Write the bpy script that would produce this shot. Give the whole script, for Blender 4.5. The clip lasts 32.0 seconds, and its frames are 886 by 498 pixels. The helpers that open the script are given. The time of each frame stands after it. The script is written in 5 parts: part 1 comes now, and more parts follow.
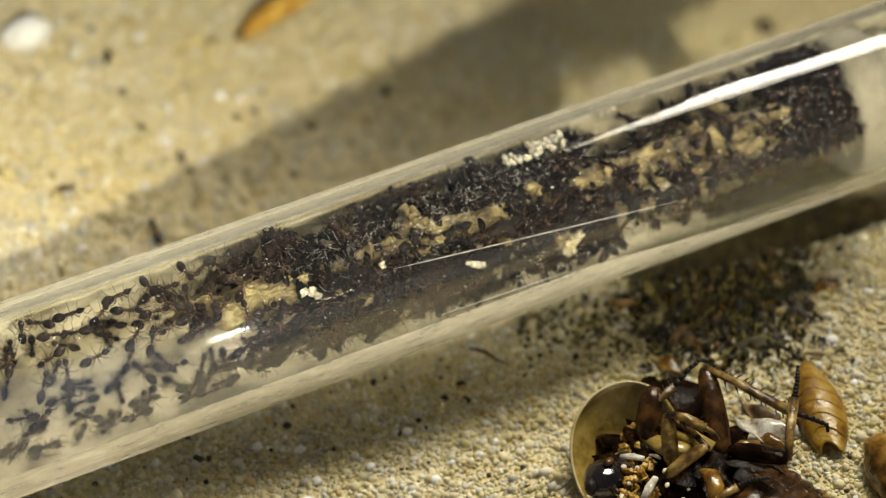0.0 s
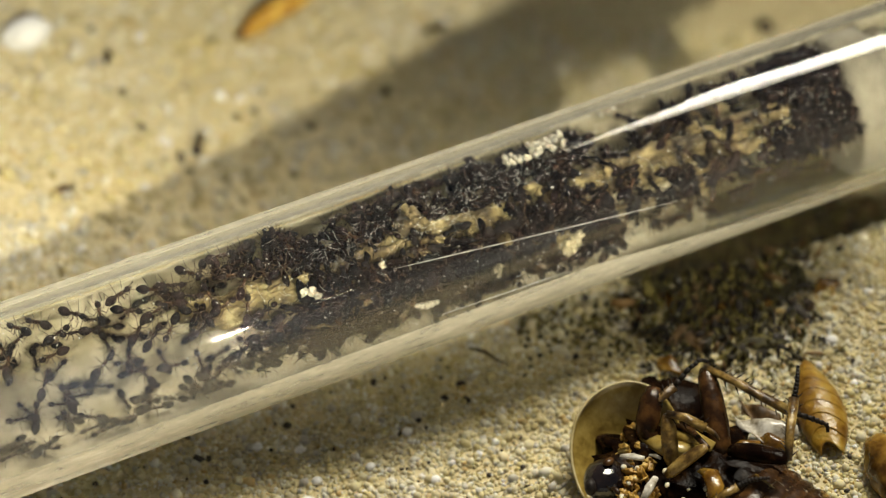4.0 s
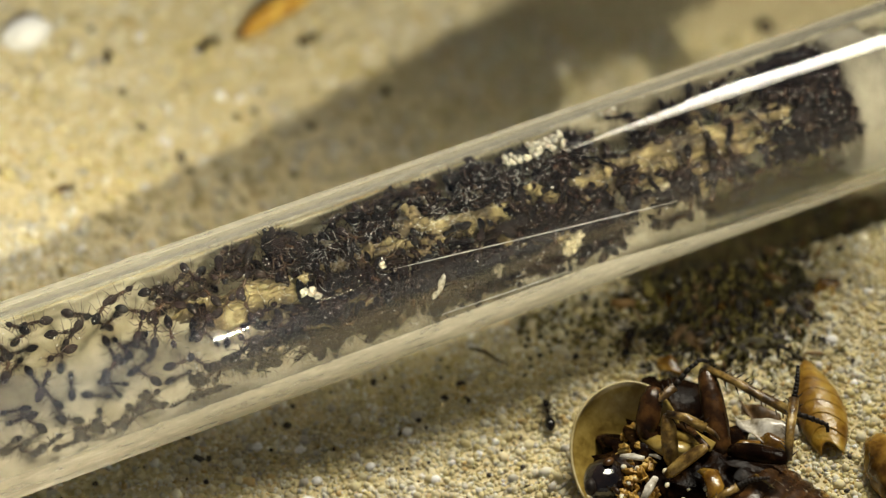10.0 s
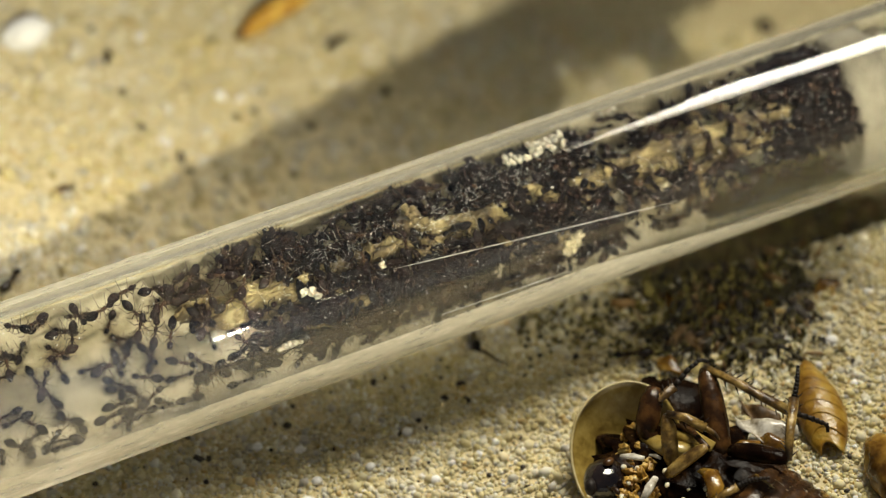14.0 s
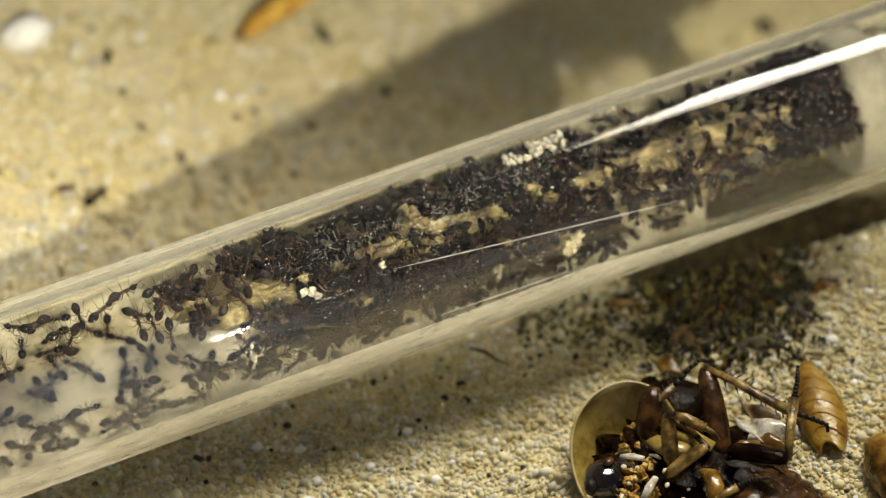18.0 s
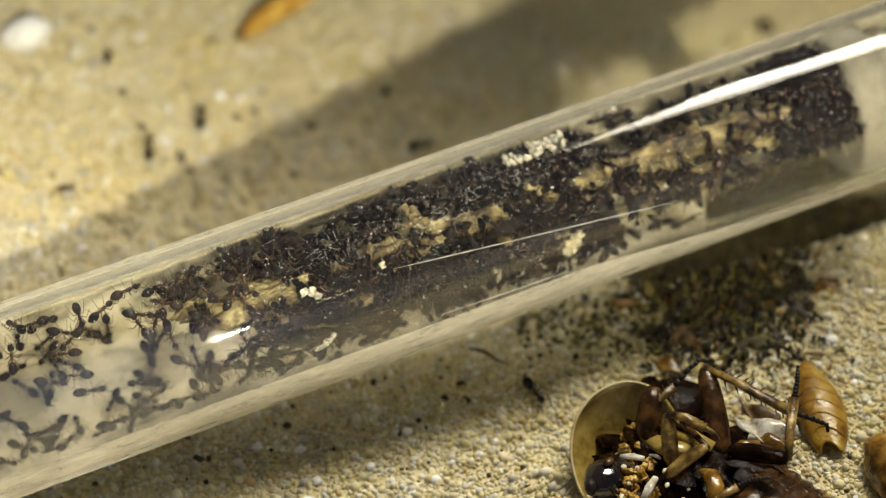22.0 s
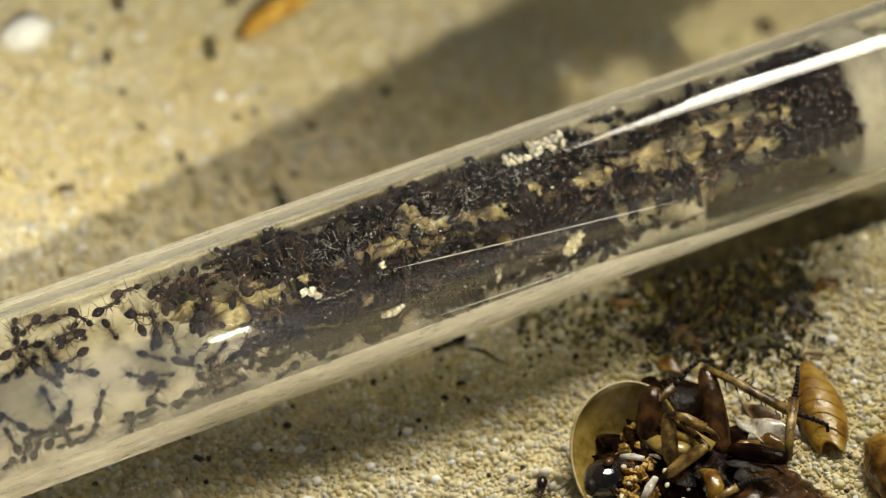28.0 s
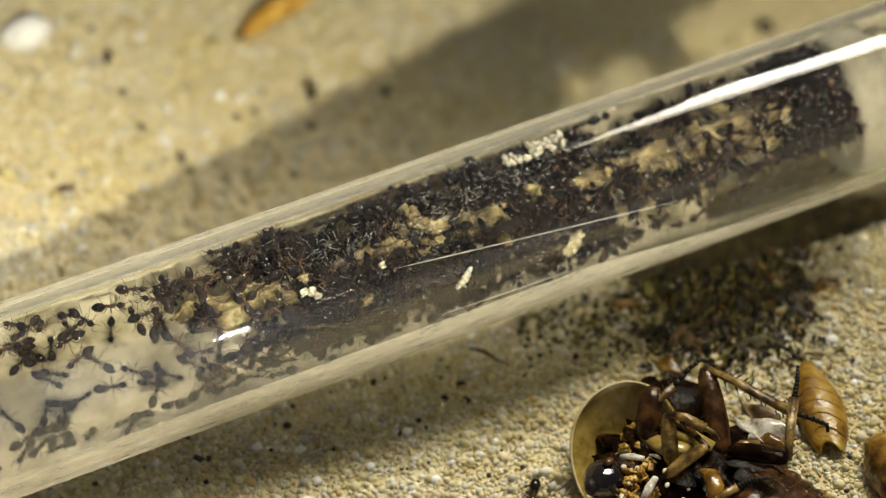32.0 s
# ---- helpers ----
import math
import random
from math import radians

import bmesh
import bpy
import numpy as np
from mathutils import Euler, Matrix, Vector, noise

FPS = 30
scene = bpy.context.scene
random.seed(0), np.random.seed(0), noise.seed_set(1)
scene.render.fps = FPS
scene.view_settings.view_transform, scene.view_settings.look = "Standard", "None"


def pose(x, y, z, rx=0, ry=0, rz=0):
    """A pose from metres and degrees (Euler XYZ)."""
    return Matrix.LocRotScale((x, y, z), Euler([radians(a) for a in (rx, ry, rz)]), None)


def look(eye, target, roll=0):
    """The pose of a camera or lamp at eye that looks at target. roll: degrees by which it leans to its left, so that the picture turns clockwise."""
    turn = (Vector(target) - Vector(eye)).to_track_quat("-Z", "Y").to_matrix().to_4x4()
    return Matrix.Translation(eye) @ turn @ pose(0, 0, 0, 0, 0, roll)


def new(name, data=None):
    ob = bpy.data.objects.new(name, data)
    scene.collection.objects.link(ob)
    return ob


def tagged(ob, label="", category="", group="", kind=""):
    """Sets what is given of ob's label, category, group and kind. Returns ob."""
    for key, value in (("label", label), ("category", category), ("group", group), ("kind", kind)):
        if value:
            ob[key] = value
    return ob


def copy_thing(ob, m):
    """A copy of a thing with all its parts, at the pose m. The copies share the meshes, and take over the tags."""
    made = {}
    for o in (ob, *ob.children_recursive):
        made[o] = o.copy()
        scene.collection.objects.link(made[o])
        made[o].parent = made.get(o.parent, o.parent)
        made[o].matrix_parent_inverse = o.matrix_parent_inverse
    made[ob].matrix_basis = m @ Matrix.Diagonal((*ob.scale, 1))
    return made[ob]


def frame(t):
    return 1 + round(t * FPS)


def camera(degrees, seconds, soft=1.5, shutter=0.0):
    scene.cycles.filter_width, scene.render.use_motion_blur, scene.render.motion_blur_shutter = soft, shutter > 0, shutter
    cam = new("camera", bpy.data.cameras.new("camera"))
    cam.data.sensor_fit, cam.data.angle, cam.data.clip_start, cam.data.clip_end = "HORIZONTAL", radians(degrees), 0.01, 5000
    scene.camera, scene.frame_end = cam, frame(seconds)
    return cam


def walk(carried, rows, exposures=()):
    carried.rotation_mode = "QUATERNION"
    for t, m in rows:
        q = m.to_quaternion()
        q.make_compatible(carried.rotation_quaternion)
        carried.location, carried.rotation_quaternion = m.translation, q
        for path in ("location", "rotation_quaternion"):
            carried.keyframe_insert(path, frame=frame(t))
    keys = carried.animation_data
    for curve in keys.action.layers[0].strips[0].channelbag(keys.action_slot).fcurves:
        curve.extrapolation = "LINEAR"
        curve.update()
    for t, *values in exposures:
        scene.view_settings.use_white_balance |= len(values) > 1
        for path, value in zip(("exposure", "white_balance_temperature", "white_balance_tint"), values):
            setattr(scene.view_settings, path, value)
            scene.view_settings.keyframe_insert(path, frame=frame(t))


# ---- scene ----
# ---- camera: it stands still on a stand, close to the tube ----
EYE = (0.0, -0.13377, 0.13244)
AIM = (0.0, 0.0, 0.012)
cam = camera(24.57, 32.0, soft=1.25)
cam.data.dof.use_dof = True
cam.data.dof.focus_distance = 0.169
cam.data.dof.aperture_fstop = 20.0
walk(cam, [(0.0, look(EYE, AIM)), (32.0, look(EYE, AIM))], exposures=[(0.0, 0.0), (32.0, 0.0)])

# ---- light: dim room, a soft desk lamp above and behind, a small low lamp in front ----
world = bpy.data.worlds.new("room_light")
scene.world = world
world.use_nodes = True
world.node_tree.nodes["Background"].inputs[0].default_value = (0.80, 0.86, 1.0, 1)
world.node_tree.nodes["Background"].inputs[1].default_value = 0.080


def area_lamp(name, eye, target, w, h, watts, color):
    d = bpy.data.lights.new(name, "AREA")
    d.shape, d.size, d.size_y, d.energy, d.color = "RECTANGLE", w, h, watts, color
    ob = new(name, d)
    ob.matrix_world = look(eye, target)
    return ob


def spot_lamp(name, eye, target, cone, blend, radius, watts, color):
    d = bpy.data.lights.new(name, "SPOT")
    d.spot_size, d.spot_blend, d.shadow_soft_size, d.energy, d.color = radians(cone), blend, radius, watts, color
    ob = new(name, d)
    ob.matrix_world = look(eye, target)
    return ob


lamp = area_lamp("desk_lamp_light", (0.082, 0.118, 0.300), (-0.050, -0.190, 0.0), 0.135, 0.115, 0.54, (1.0, 0.935, 0.76))
lamp.data.spread = radians(58)
spot_lamp("side_lamp_light", (0.107, -0.341, 0.2205), (-0.083, 0.2806, 0.2205), 63.6, 0.06, 0.006, 9.2, (1.0, 0.935, 0.70))

# ---- materials ----
MM = 0.001


def node_mat(name):
    m = bpy.data.materials.new(name)
    m.use_nodes = True
    nt = m.node_tree
    return m, nt, nt.nodes["Principled BSDF"]


def add(nt, kind, **values):
    n = nt.nodes.new(kind)
    for k, v in values.items():
        n.inputs[k].default_value = v
    return n


def ramp(nt, fac, stops, constant=False):
    r = nt.nodes.new("ShaderNodeValToRGB")
    if constant:
        r.color_ramp.interpolation = "CONSTANT"
    e = r.color_ramp.elements
    while len(e) < len(stops):
        e.new(0.5)
    for el, (p, c) in zip(e, stops):
        el.position, el.color = p, (*c, 1)
    nt.links.new(fac, r.inputs[0])
    return r


def surface(name, stops, scale=400.0, rough=0.5, metal=0.0, bump=0.0, bump_scale=1500.0, detail=5.0,
            spec=0.5, coat=0.0, trans=0.0, sss=0.0, alpha=1.0, per=None, vary=0.0):
    """A grainy surface: colour from noise at two scales, relief from a finer noise. per: 'island' or 'object' shifts the colour."""
    m, nt, b = node_mat(name)
    co = nt.nodes.new("ShaderNodeTexCoord")
    n1 = add(nt, "ShaderNodeTexNoise", Scale=scale, Detail=detail, Roughness=0.6)
    nt.links.new(co.outputs["Object"], n1.inputs["Vector"])
    fac = n1.outputs["Fac"]
    if per:
        mix = nt.nodes.new("ShaderNodeMath")
        mix.operation = "MULTIPLY_ADD"
        if per == "island":
            src = nt.nodes.new("ShaderNodeNewGeometry").outputs["Random Per Island"]
        else:
            src = nt.nodes.new("ShaderNodeObjectInfo").outputs["Random"]
        nt.links.new(src, mix.inputs[0])
        mix.inputs[1].default_value = vary
        sub = nt.nodes.new("ShaderNodeMath")
        sub.operation = "SUBTRACT"
        nt.links.new(fac, sub.inputs[0])
        sub.inputs[1].default_value = vary / 2
        nt.links.new(sub.outputs[0], mix.inputs[2])
        fac = mix.outputs[0]
    r = ramp(nt, fac, stops)
    nt.links.new(r.outputs[0], b.inputs["Base Color"])
    b.inputs["Roughness"].default_value = rough
    b.inputs["Metallic"].default_value = metal
    b.inputs["Specular IOR Level"].default_value = spec
    b.inputs["Coat Weight"].default_value = coat
    b.inputs["Transmission Weight"].default_value = trans
    b.inputs["Subsurface Weight"].default_value = sss
    b.inputs["Subsurface Radius"].default_value = (0.0008, 0.0005, 0.0003)
    b.inputs["Alpha"].default_value = alpha
    if bump:
        n2 = add(nt, "ShaderNodeTexNoise", Scale=bump_scale, Detail=4.0)
        nt.links.new(co.outputs["Object"], n2.inputs["Vector"])
        bp = add(nt, "ShaderNodeBump", Strength=bump, Distance=0.0002)
        nt.links.new(n2.outputs["Fac"], bp.inputs["Height"])
        nt.links.new(bp.outputs["Normal"], b.inputs["Normal"])
    return m


def grain_material():
    m, nt, b = node_mat("sand_grain")
    geo = nt.nodes.new("ShaderNodeNewGeometry")
    r = ramp(nt, geo.outputs["Random Per Island"], [
        (0.00, (0.58, 0.50, 0.27)), (0.18, (0.62, 0.55, 0.35)), (0.36, (0.50, 0.42, 0.21)), (0.48, (0.64, 0.59, 0.42)),
        (0.62, (0.59, 0.52, 0.30)), (0.74, (0.66, 0.63, 0.52)), (0.85, (0.47, 0.44, 0.37)), (0.925, (0.50, 0.36, 0.15)),
        (0.955, (0.76, 0.75, 0.72)), (0.988, (0.06, 0.05, 0.04))], True)
    co = nt.nodes.new("ShaderNodeTexCoord")
    n = add(nt, "ShaderNodeTexNoise", Scale=420.0, Detail=7.0)
    nt.links.new(co.outputs["Object"], n.inputs["Vector"])
    big = add(nt, "ShaderNodeTexNoise", Scale=70.0, Detail=4.0)
    nt.links.new(co.outputs["Object"], big.inputs["Vector"])
    hs = add(nt, "ShaderNodeHueSaturation")
    nt.links.new(r.outputs[0], hs.inputs["Color"])
    mr = add(nt, "ShaderNodeMapRange", **{"From Min": 0.3, "From Max": 0.7, "To Min": 0.74, "To Max": 1.16})
    nt.links.new(n.outputs["Fac"], mr.inputs["Value"])
    nt.links.new(mr.outputs[0], hs.inputs["Value"])
    mb = add(nt, "ShaderNodeMapRange", **{"From Min": 0.3, "From Max": 0.7, "To Min": 0.75, "To Max": 1.15})
    nt.links.new(big.outputs["Fac"], mb.inputs["Value"])
    nt.links.new(mb.outputs[0], hs.inputs["Saturation"])
    nt.links.new(hs.outputs[0], b.inputs["Base Color"])
    b.inputs["Roughness"].default_value = 0.7
    b.inputs["Specular IOR Level"].default_value = 0.3
    b.inputs["Subsurface Weight"].default_value = 0.5
    b.inputs["Subsurface Radius"].default_value = (0.0005, 0.0004, 0.00025)
    return m


def glass_material():
    m, nt, b = node_mat("clear_glass")
    b.inputs["Base Color"].default_value = (0.97, 0.98, 0.97, 1)
    b.inputs["Transmission Weight"].default_value = 1.0
    b.inputs["IOR"].default_value = 1.47
    b.inputs["Roughness"].default_value = 0.0
    co = nt.nodes.new("ShaderNodeTexCoord")
    n = add(nt, "ShaderNodeTexNoise", Scale=60.0, Detail=2.0)
    nt.links.new(co.outputs["Object"], n.inputs["Vector"])
    bp = add(nt, "ShaderNodeBump", Strength=0.025, Distance=0.0002)
    nt.links.new(n.outputs["Fac"], bp.inputs["Height"])
    nt.links.new(bp.outputs["Normal"], b.inputs["Normal"])
    return m


GRAIN = grain_material()
GLASS = glass_material()


def dust_haze_material(name, k, tone=(0.62, 0.58, 0.48), grain=900.0, haze_fade=False):
    """A thin see-through film of dust, or of haze painted on as a reflection, streaked along the glass. The last option
    is the painted haze: it thins out along a slanting edge, and is thicker near the tube's closed end.
    """
    m, nt, b = node_mat(name)
    co = nt.nodes.new("ShaderNodeTexCoord")
    mp = nt.nodes.new("ShaderNodeMapping")
    mp.inputs["Scale"].default_value = (0.3, 1.0, 1.0)
    nt.links.new(co.outputs["Object"], mp.inputs["Vector"])
    n1 = add(nt, "ShaderNodeTexNoise", Scale=grain, Detail=6.0, Roughness=0.7)
    nt.links.new(mp.outputs["Vector"], n1.inputs["Vector"])
    r = ramp(nt, n1.outputs["Fac"], [(0.3, (0.32 * k,) * 3), (0.55, (0.42 * k,) * 3), (0.72, (0.62 * k,) * 3)])
    dif = nt.nodes.new("ShaderNodeBsdfDiffuse")
    dif.inputs["Color"].default_value = (*tone, 1)
    trl = nt.nodes.new("ShaderNodeBsdfTranslucent")
    trl.inputs["Color"].default_value = (*tone, 1)
    both = nt.nodes.new("ShaderNodeMixShader")
    nt.links.new(dif.outputs[0], both.inputs[1])
    nt.links.new(trl.outputs[0], both.inputs[2])
    clear = nt.nodes.new("ShaderNodeBsdfTransparent")
    mix = nt.nodes.new("ShaderNodeMixShader")
    cover = r.outputs[0]
    if haze_fade:
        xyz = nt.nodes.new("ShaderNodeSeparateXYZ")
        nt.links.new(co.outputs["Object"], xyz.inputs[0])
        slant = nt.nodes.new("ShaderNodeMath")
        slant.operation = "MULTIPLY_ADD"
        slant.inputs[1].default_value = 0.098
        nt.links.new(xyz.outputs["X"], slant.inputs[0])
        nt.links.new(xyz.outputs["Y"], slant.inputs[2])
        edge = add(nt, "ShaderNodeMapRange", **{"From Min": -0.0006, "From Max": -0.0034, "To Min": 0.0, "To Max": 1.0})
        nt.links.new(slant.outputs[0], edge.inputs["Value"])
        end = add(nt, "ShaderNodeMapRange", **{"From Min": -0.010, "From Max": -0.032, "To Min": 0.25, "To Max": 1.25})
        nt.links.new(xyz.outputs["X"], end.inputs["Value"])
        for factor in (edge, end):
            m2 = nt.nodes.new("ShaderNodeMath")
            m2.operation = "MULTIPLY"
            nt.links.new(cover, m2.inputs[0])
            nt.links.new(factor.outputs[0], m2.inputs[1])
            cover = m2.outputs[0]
    nt.links.new(cover, mix.inputs[0])
    nt.links.new(clear.outputs[0], mix.inputs[1])
    nt.links.new(both.outputs[0], mix.inputs[2])
    nt.links.new(mix.outputs[0], nt.nodes["Material Output"].inputs["Surface"])
    nt.nodes.remove(b)
    return m


DUST = dust_haze_material("dust_film", 1.0)
# blue-grey tint laid on the glass in place of a room reflection
HAZE_FILM = dust_haze_material("blue_grey_haze", 0.088, (0.46, 0.52, 0.74), 160.0, True)
SAND = surface("sand_bed", [(0.30, (0.46, 0.36, 0.18)), (0.5, (0.58, 0.49, 0.28)), (0.7, (0.68, 0.60, 0.39))], 900, 0.85, bump=0.8, bump_scale=1800)
TRAY = surface("tray_plastic", [(0.4, (0.085, 0.085, 0.09)), (0.6, (0.11, 0.11, 0.117))], 60, 0.4)
ANT_BLACK = surface("ant_black_shell", [(0.35, (0.004, 0.0035, 0.0035)), (0.7, (0.016, 0.009, 0.007))], 2500, 0.12, spec=0.45, bump=0.05, per="object", vary=0.3)
ANT_BROWN = surface("ant_brown_shell", [(0.35, (0.010, 0.006, 0.004)), (0.7, (0.036, 0.019, 0.010))], 2500, 0.22, spec=0.22, bump=0.1, per="object", vary=0.4)
ANT_LEG = surface("ant_leg_shell", [(0.35, (0.018, 0.010, 0.006)), (0.7, (0.042, 0.025, 0.013))], 2500, 0.4, spec=0.18, per="object", vary=0.3)
MASS = surface("crowded_ant_shell", [(0.3, (0.004, 0.0035, 0.0035)), (0.75, (0.016, 0.009, 0.006))], 2500, 0.14, spec=0.3, per="island", vary=0.5)
LINING = surface("tube_lining", [(0.28, (0.12, 0.092, 0.048)), (0.42, (0.20, 0.17, 0.104)), (0.55, (0.285, 0.252, 0.178)), (0.7, (0.37, 0.335, 0.248))], 260, 0.9, bump=0.5, detail=8)
COTTON = surface("cotton_wool", [(0.35, (0.075, 0.066, 0.046)), (0.65, (0.14, 0.126, 0.095))], 220, 0.95, bump=0.9, bump_scale=2200)
DIRT = surface("dark_frass", [(0.35, (0.012, 0.010, 0.010)), (0.7, (0.055, 0.040, 0.028))], 1200, 0.6, bump=0.8, bump_scale=3000)
CREAM = surface("cream_crumb", [(0.34, (0.018, 0.011, 0.004)), (0.46, (0.07, 0.048, 0.017)), (0.57, (0.125, 0.095, 0.038)), (0.72, (0.24, 0.20, 0.11))], 420, 0.8, bump=0.8, bump_scale=1800, detail=7)
FIBRE = surface("white_fibre", [(0.4, (0.30, 0.30, 0.30)), (0.6, (0.52, 0.52, 0.52))], 800, 0.35)
BROOD = surface("brood_white", [(0.35, (0.17, 0.152, 0.115)), (0.6, (0.27, 0.25, 0.205))], 900, 0.45, sss=0.3)
SUGAR = surface("chalk_white", [(0.35, (0.74, 0.73, 0.72)), (0.65, (0.84, 0.83, 0.82))], 500, 0.6, bump=0.4)
WORM = surface("mealworm_skin", [(0.3, (0.16, 0.065, 0.006)), (0.5, (0.46, 0.24, 0.025)), (0.7, (0.62, 0.40, 0.07))], 420, 0.35, bump=0.3)
ROACH_DARK = surface("roach_dark_shell", [(0.3, (0.002, 0.001, 0.001)), (0.5, (0.007, 0.003, 0.0015)), (0.62, (0.022, 0.010, 0.003)), (0.75, (0.07, 0.032, 0.009))], 700, 0.26, spec=0.035, bump=0.5, bump_scale=1800)
ROACH_HEAD = surface("roach_black_head", [(0.35, (0.004, 0.003, 0.004)), (0.6, (0.014, 0.009, 0.008)), (0.75, (0.05, 0.024, 0.010))], 500, 0.09, spec=0.8, bump=0.5, bump_scale=1300)
ROACH_BROWN = surface("roach_brown_shell", [(0.3, (0.007, 0.003, 0.001)), (0.5, (0.028, 0.012, 0.004)), (0.7, (0.10, 0.045, 0.012))], 600, 0.26, spec=0.25, bump=0.4, bump_scale=1500)
ROACH_TAN = surface("roach_tan_shell", [(0.33, (0.010, 0.005, 0.002)), (0.45, (0.07, 0.037, 0.009)), (0.56, (0.22, 0.135, 0.032)), (0.72, (0.46, 0.33, 0.11))], 650, 0.3, bump=0.7, bump_scale=2400)
ROACH_SHIELD = surface("roach_shield", [(0.3, (0.12, 0.07, 0.012)), (0.45, (0.27, 0.185, 0.04)), (0.6, (0.40, 0.29, 0.08)), (0.75, (0.50, 0.40, 0.15))], 600, 0.28, bump=0.3, bump_scale=2200, trans=0.08, detail=8)
ROACH_RIM = surface("roach_shield_rim", [(0.35, (0.42, 0.33, 0.14)), (0.65, (0.62, 0.54, 0.32))], 700, 0.3)
ROACH_FLESH = surface("roach_dried_flesh", [(0.3, (0.13, 0.055, 0.007)), (0.5, (0.42, 0.245, 0.040)), (0.7, (0.62, 0.46, 0.14))], 900, 0.4, bump=1.0, bump_scale=1400)
ROACH_SPINE = surface("roach_black_spine", [(0.4, (0.006, 0.005, 0.005)), (0.6, (0.022, 0.016, 0.013))], 900, 0.5, spec=0.2, bump=0.4)
# whitish membrane colour, lightened to stand in for glints as well
ROACH_GLINT = surface("roach_membrane_glint", [(0.35, (0.22, 0.18, 0.12)), (0.65, (0.68, 0.65, 0.58))], 900, 0.1, bump=0.5, bump_scale=900)
AMBER = surface("amber_husk", [(0.3, (0.03, 0.011, 0.002)), (0.44, (0.12, 0.055, 0.007)), (0.56, (0.26, 0.14, 0.018)), (0.72, (0.50, 0.34, 0.08))], 420, 0.22, bump=0.6, bump_scale=1100, trans=0.1)
GOLDEN = surface("golden_husk", [(0.3, (0.10, 0.038, 0.003)), (0.44, (0.26, 0.125, 0.009)), (0.56, (0.42, 0.24, 0.024)), (0.72, (0.60, 0.43, 0.10))], 380, 0.32, bump=0.7, bump_scale=1400, trans=0.3)
HUSK = surface("brown_husk", [(0.3, (0.02, 0.011, 0.004)), (0.5, (0.08, 0.042, 0.012)), (0.7, (0.20, 0.115, 0.038))], 500, 0.5, bump=0.5, per="object", vary=0.5)
MOSS = surface("dark_moss", [(0.3, (0.024, 0.019, 0.005)), (0.5, (0.085, 0.070, 0.014)), (0.7, (0.20, 0.165, 0.035))], 700, 0.7, bump=0.8, per="island", vary=0.5)
SEED = surface("dark_seed_coat", [(0.4, (0.022, 0.014, 0.008)), (0.6, (0.07, 0.045, 0.022))], 900, 0.5, bump=0.4)

# ---- mesh helpers (millimetres in, metres out) ----


def mesh_of(name, bm, material, smooth=True):
    bmesh.ops.scale(bm, vec=(MM, MM, MM), verts=bm.verts)
    bmesh.ops.recalc_face_normals(bm, faces=bm.faces)
    me = bpy.data.meshes.new(name)
    bm.to_mesh(me)
    bm.free()
    me.materials.append(material)
    if smooth:
        me.shade_smooth()
    return me


def part(name, bm, material, parent, label="", smooth=True, at=None):
    ob = new(name, mesh_of(name, bm, material, smooth))
    ob.parent = parent
    if at:
        ob.location = Vector(at) * MM
    return tagged(ob, label)


def thing(name, label, category, group="", kind=""):
    return tagged(new(name), label, category, group, kind)


def mesh_thing(name, bm, material, label, category, kind="", smooth=True, group=""):
    return tagged(new(name, mesh_of(name, bm, material, smooth)), label, category, group, kind)


def ellipsoid(bm, c, r, rot=None, seg=12, rings=8, taper=0.0, rough=0.0, freq=1.0):
    """taper narrows it toward -x; rough lumps it."""
    out = bmesh.ops.create_uvsphere(bm, u_segments=seg, v_segments=rings, radius=1.0)
    q = Euler([radians(a) for a in rot]).to_matrix() if rot else Matrix.Identity(3)
    for v in out["verts"]:
        p = Vector((v.co.z, v.co.y, v.co.x))
        k = 1.0 - taper * max(0.0, -p.x) ** 2
        p = Vector((p.x * r[0], p.y * r[1] * k, p.z * r[2] * k))
        if rough:
            p *= 1.0 + rough * noise.noise((p + Vector(c)) * freq)
        v.co = Vector(c) + q @ p
    return out["verts"]


def limb(bm, pts, radii, sides=6, flat=1.0):
    """A jointed tube through pts with a radius at each one, closed at both ends."""
    rings = []
    pts = [Vector(p) for p in pts]
    for i, p in enumerate(pts):
        d = (pts[min(i + 1, len(pts) - 1)] - pts[max(i - 1, 0)]).normalized()
        a = d.cross(Vector((0, 0, 1)))
        a = a.normalized() if a.length > 1e-4 else Vector((1, 0, 0))
        b = d.cross(a).normalized()
        rings.append([bm.verts.new(p + radii[i] * (a * math.cos(6.2832 * k / sides) + b * flat * math.sin(6.2832 * k / sides))) for k in range(sides)])
    for r0, r1 in zip(rings, rings[1:]):
        for k in range(sides):
            bm.faces.new((r0[k], r0[(k + 1) % sides], r1[(k + 1) % sides], r1[k]))
    bm.faces.new(rings[0][::-1])
    bm.faces.new(rings[-1])


